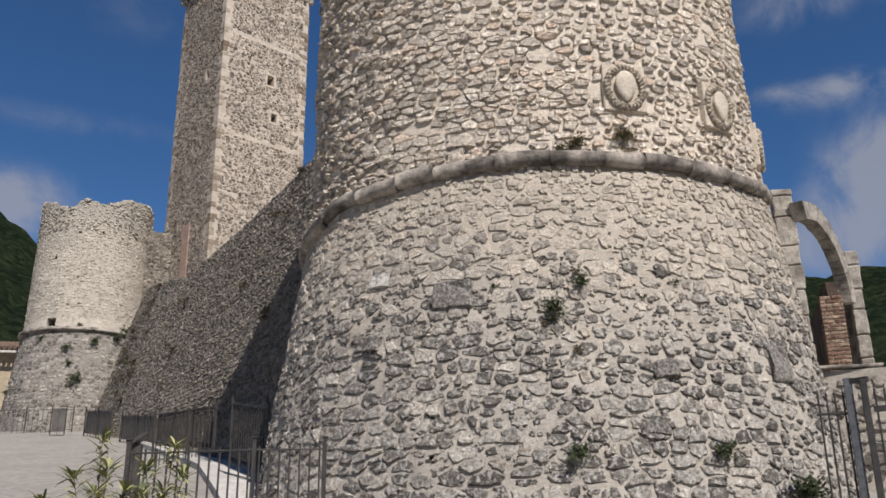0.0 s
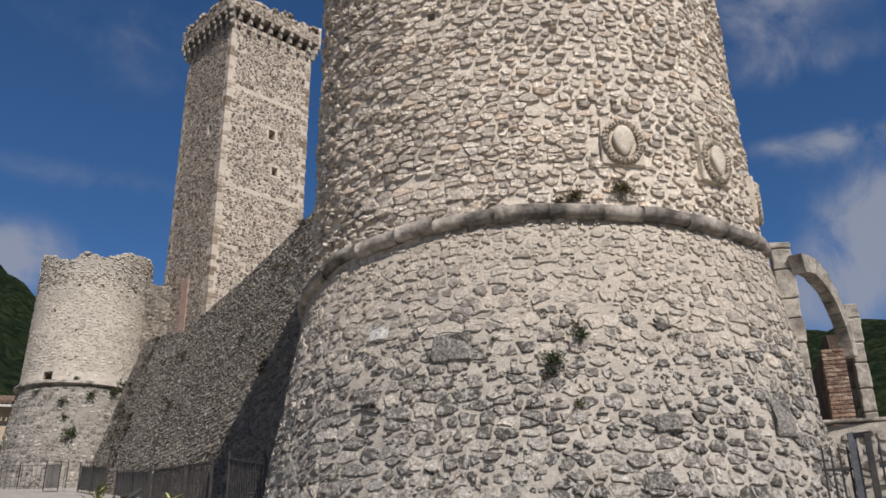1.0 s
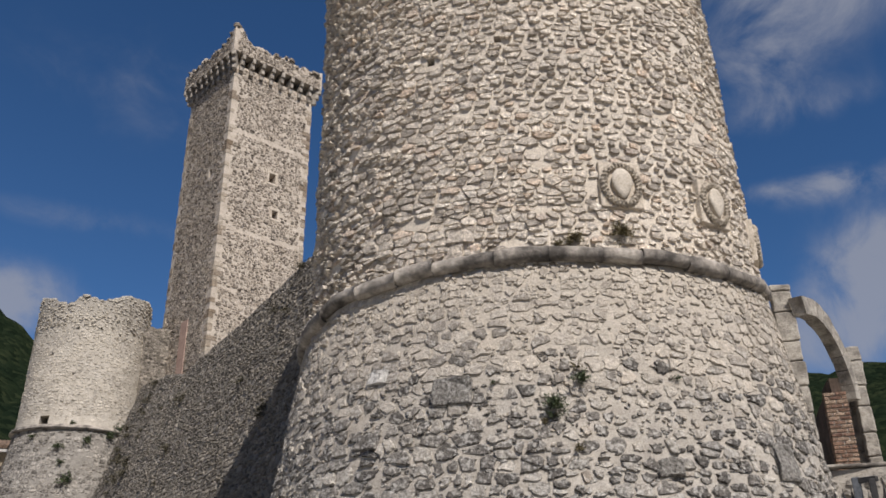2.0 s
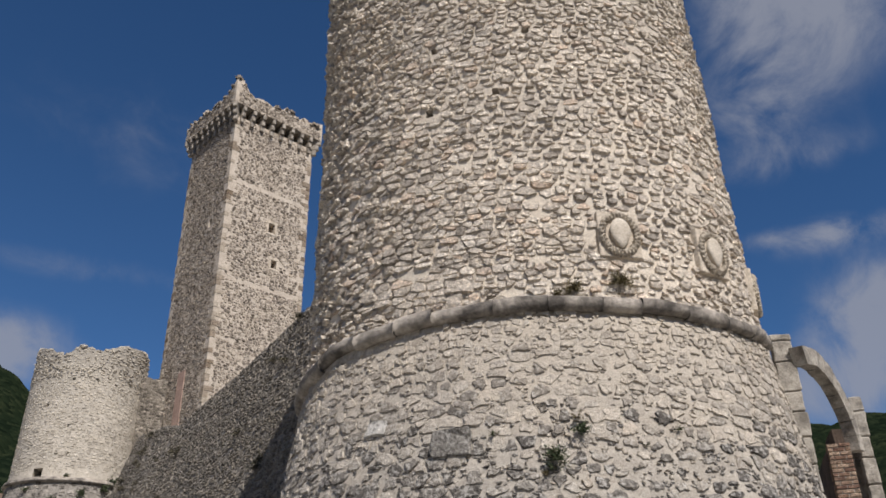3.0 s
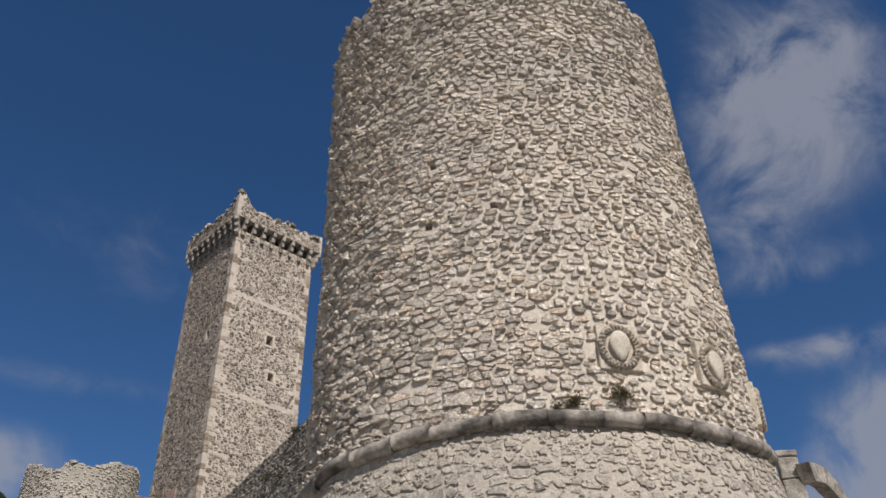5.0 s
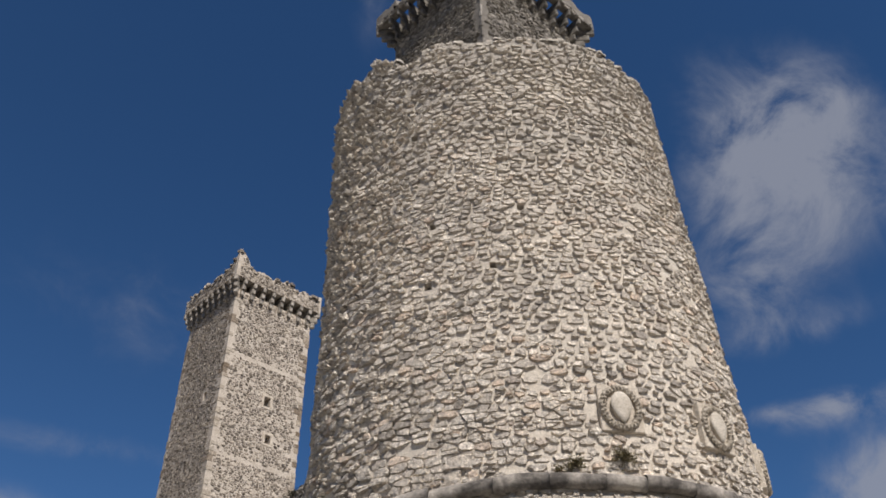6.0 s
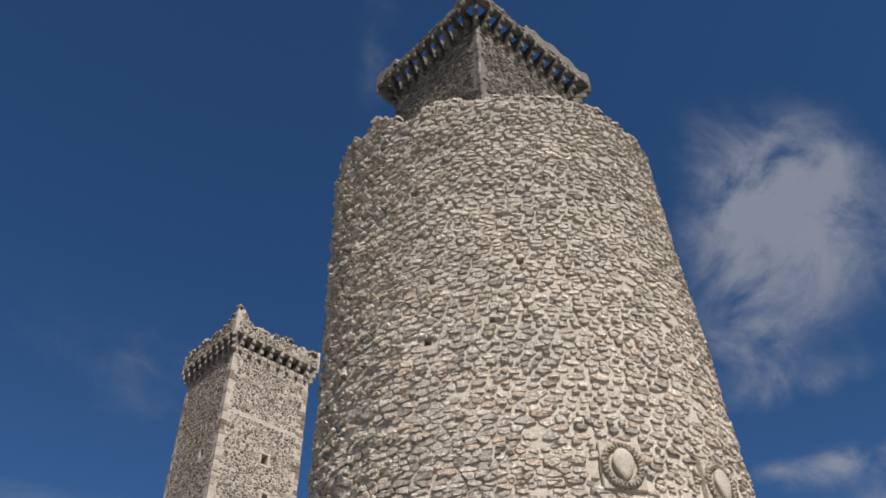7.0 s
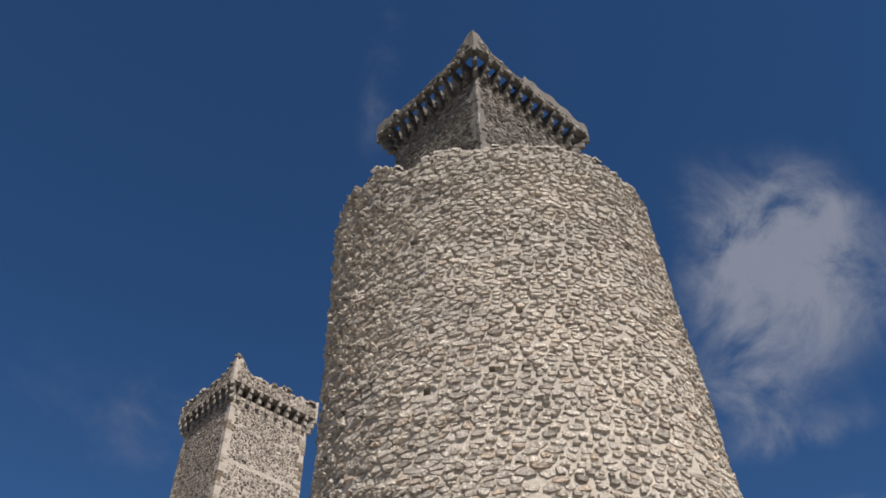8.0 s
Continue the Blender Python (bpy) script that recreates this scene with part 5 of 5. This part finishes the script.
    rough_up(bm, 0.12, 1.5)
    tagged(part("wall_back", bm, plain_mat("shade_darkened_plaster", (0.05, 0.038, 0.03), (0.11, 0.08, 0.062), 1.5, 0.95, 0.0, 0.03)), "dark ruined wall behind the arch", "wall", kind="structure")


build_arch()

# ---- iron fences ----


def iron_fence(name, label, pts, height, gap, posts=2.0, sink=0.0, rails=(0.12, 0.97), bar_r=0.0105, mesh=False):
    """Upright bars between two rails, with posts, along points (x, y, z of the foot)."""
    t = thing(name, label, "fence")
    bm = bmesh.new()
    bar(bm, (0, 0, 0), (0, 0, height), bar_r, 6)
    picket = bpy.data.meshes.new("picket")
    bm.to_mesh(picket)
    bm.free()
    picket.materials.append(M_IRON)
    bm = bmesh.new()
    box(bm, pose(0, 0, (height + 0.08) / 2), 0.042, 0.042, height + 0.08, 0.005)
    box(bm, pose(0, 0, height + 0.09), 0.06, 0.06, 0.02, 0.004)
    post = bpy.data.meshes.new("post")
    bm.to_mesh(post)
    bm.free()
    post.materials.append(M_IRON)

    def put(kind, me, p):
        ob = new(kind, me)
        ob.location = p
        child(ob, t)
    for a, b in zip(pts, pts[1:]):
        a, b = Vector(a), Vector(b)
        ln = (b - a).length
        for k in rails:
            bm = bmesh.new()
            up = Vector((0, 0, height * k))
            m = Matrix.Translation((a + b) / 2 + up) @ (b - a).to_track_quat("X", "Z").to_matrix().to_4x4()
            box(bm, m, ln, 0.035, 0.018, 0.003)
            part("rail", bm, M_IRON, t)
        n = max(1, round(ln / gap))
        for i in range(n):
            put("picket", picket, a.lerp(b, (i + 0.5) / n))
        n = max(1, round(ln / posts))
        for i in range(n):
            put("post", post, a.lerp(b, i / n))
        if mesh:
            bm = bmesh.new()
            m = Matrix.Translation((a + b) / 2 + Vector((0, 0, height * 0.52))) @ (b - a).to_track_quat("X", "Z").to_matrix().to_4x4()
            box(bm, m @ pose(0, 0.03, 0), ln - 0.08, 0.012, height * 0.82, 0.002)
            part("sheet", bm, M_PANEL, t, "dark perforated sheet")
    put("post", post, Vector(pts[-1]))
    return t


def foot(x, y, dz=0.0):
    return (x, y, ground_z(x, y) + dz)


def foot_az(az, d, dz=0.0):
    return foot(d * math.sin(radians(az)), d * math.cos(radians(az)), dz)


iron_fence("iron_fence", "dark iron railing with thin upright bars before the tower", [foot_az(-20.0, 8.6), foot_az(-12.4, 9.1, -0.03), foot_az(-7.9, 9.3, -0.05)], 1.12, 0.105, 2.2)
iron_fence("iron_fence", "dark iron railing running uphill along the path", [foot_az(-18.6, 20.0, 0.1), foot_az(-16.6, 20.6, 0.2), foot_az(-14.9, 21.2, 0.3)], 1.05, 0.13, 1.5)
iron_fence("iron_fence", "dark iron railing in the tower's shadow", [foot_az(-13.9, 17.6, 0.3), foot_az(-11.6, 16.0, 0.2)], 1.2, 0.12, 1.8)
iron_fence("panel_fence", "narrow dark perforated panel beside the railing", [foot_az(-24.6, 41.5, 0.05), foot_az(-23.8, 41.3, 0.05)], 1.15, 0.5, 2.2, mesh=True)
iron_fence("panel_fence", "low fence of dark perforated panels along the wall foot", [foot_az(-22.7, 40.0, 0.0), foot_az(-21.2, 35.5, 0.0)], 1.15, 0.5, 2.2, mesh=True)
iron_fence("panel_fence", "low fence of dark perforated panels along the wall foot", [foot_az(-20.6, 34.0, 0.0), foot_az(-18.6, 28.8, 0.1)], 1.0, 0.5, 2.2, mesh=True)
iron_fence("iron_fence", "dark iron railing along the curtain wall foot", [foot_az(-18.4, 28.4, 0.1), foot_az(-15.0, 21.6, 0.4)], 1.0, 0.14, 2.2)
iron_fence("iron_fence", "thin dark railing at the foot of the small tower", [foot_az(-29.5, 43.0, 0.1), foot_az(-26.0, 42.5, 0.1), foot_az(-23.4, 42.0, 0.1)], 1.05, 0.2, 1.9)


def build_gate():
    """Iron gate and railing between the tower and the arch wall."""
    t = thing("iron_gate", "dark iron gate with square posts and upright bars", "gate")
    for az, d, w, z1 in ((25.3, 11.0, 0.095, 3.14), (26.15, 10.9, 0.075, 3.1)):
        x, y, z = foot_az(az, d)
        bm = bmesh.new()
        box(bm, pose(x, y, (z - 0.1 + z1) / 2, 0, 0, -25), w, w, z1 - z + 0.1, 0.008)
        part("post", bm, M_STEEL if w > 0.09 else M_IRON, t)
    x0, y0, z0 = foot_az(25.25, 11.0)
    x1, y1, z1 = foot_az(26.35, 10.9)
    bm = bmesh.new()
    box(bm, look((x0 / 2 + x1 / 2, y0 / 2 + y1 / 2, 3.1), (x1, y1, 3.1)), 0.06, 0.06, 0.28, 0.004)
    part("lintel", bm, M_IRON, t)
    for az0, az1, n, ztop, zr in ((23.55, 24.95, 4, 2.98, 2.74), (26.7, 29.4, 6, 3.0, 2.77)):
        for i in range(n):
            az = az0 + (az1 - az0) * i / (n - 1)
            x, y, z = foot_az(az, 11.0)
            bm = bmesh.new()
            bar(bm, (x, y, z - 0.05), (x, y, ztop), 0.012)
            bar(bm, (x, y, ztop), (x, y, ztop + 0.05), 0.006)
            part("picket", bm, M_IRON, t)
        for z in (zr, 1.7):
            a, b = foot_az(az0 - 0.2, 11.0), foot_az(az1 + 0.2, 11.0)
            bm = bmesh.new()
            thick = 0.03 if az0 < 25 else 0.07
            mid = Vector(((a[0] + b[0]) / 2, (a[1] + b[1]) / 2, z))
            box(bm, look(mid, (b[0], b[1], z)), 0.03, thick, (Vector(b) - Vector(a)).xy.length, 0.004)
            part("rail", bm, M_IRON, t)


build_gate()


iron_fence("iron_fence", "dark railing on the wall beyond the arch", [(8.5, 14.9, 3.85), (10.4, 14.1, 3.85)], 0.62, 0.12, 1.0)


def build_sign_box():
    x, y, z = foot_az(-19.6, 9.9)
    t = thing("sign_stand", "dark metal information stand with sloping top", "sign")
    bm = bmesh.new()
    box(bm, pose(x, y, z + 0.54, 0, 0, 15), 0.13, 0.2, 1.13, 0.01)
    part("pillar", bm, M_IRON, t)
    bm = bmesh.new()
    box(bm, pose(x + 0.02, y, z + 1.15, 0, -36, 15), 0.22, 0.3, 0.05, 0.01)
    part("top", bm, M_IRON, t)


build_sign_box()


def build_kerb():
    """Pale raised walk along the wall foot."""
    t = thing("pavement", "pale concrete walk beside the curtain wall", "pavement", kind="structure")
    pts = [(-20.2, 33.5), (-18.5, 27.0), (-15.8, 20.0), (-14.5, 14.0), (-13.5, 10.6)]
    for (a0, d0), (a1, d1) in zip(pts, pts[1:]):
        bm = bmesh.new()
        vs = []
        for az, d in ((a0, d0), (a1, d1)):
            x, y, z = foot_az(az, d)
            x2, y2, z2 = foot_az(az + 75 / d, d + 2.0)
            vs.append([bm.verts.new(q) for q in ((x, y, z - 0.2), (x, y, z + 0.14), (x2, y2, z + 0.25), (x2, y2, z - 0.2))])
        for i in range(3):
            bm.faces.new((vs[0][i], vs[1][i], vs[1][i + 1], vs[0][i + 1]))
        bm.faces.new(vs[0])
        bm.faces.new(vs[1][::-1])
        part("slab", bm, M_KERB, t)


build_kerb()


def build_house():
    """A low house with a tiled roof beyond the small tower."""
    t = thing("house", "low ochre house with clay tile roof and pale eaves", "house")
    c = Vector((-26.5, 47.5, 0))
    z0 = ground_z(c.x, c.y) - 0.4
    bm = bmesh.new()
    box(bm, pose(c.x, c.y, (z0 + 10.6) / 2, 0, 0, 10), 7.0, 6.0, 10.6 - z0)
    part("wall", bm, M_PLASTER, t)
    bm = bmesh.new()
    box(bm, pose(c.x, c.y - 1.7, 11.1, 14, 0, 10), 7.6, 3.9, 0.14)
    box(bm, pose(c.x, c.y + 1.9, 11.1, -14, 0, 10), 7.6, 3.9, 0.14)
    part("roof", bm, M_ROOF, t, "weathered clay tile roof")
    for i in range(30):
        bm = bmesh.new()
        m = pose(c.x, c.y, 0, 0, 0, 10) @ pose(-3.7 + i * 0.255, 0, 0)
        bar(bm, m @ Vector((0, -3.75, 10.62)), m @ Vector((0, 0.1, 11.62)), 0.1, 6)
        part("tile", bm, M_ROOF, t)
    bm = bmesh.new()
    box(bm, pose(c.x, c.y, 0, 0, 0, 10) @ pose(0, -3.7, 10.42), 7.6, 0.12, 0.12)
    part("eaves", bm, M_KERB, t, "pale eaves board")


build_house()

# ---- the stones that stand nearest, one by one ----
for stone in PICKED:
    child(mesh_ob("stone", *lay_stones([stone], tower_surface), M_SCARP), SCARP)
for stone in DRUM_PICKED:
    child(mesh_ob("stone", *lay_stones([stone], tower_surface), M_DRUM), DRUM)
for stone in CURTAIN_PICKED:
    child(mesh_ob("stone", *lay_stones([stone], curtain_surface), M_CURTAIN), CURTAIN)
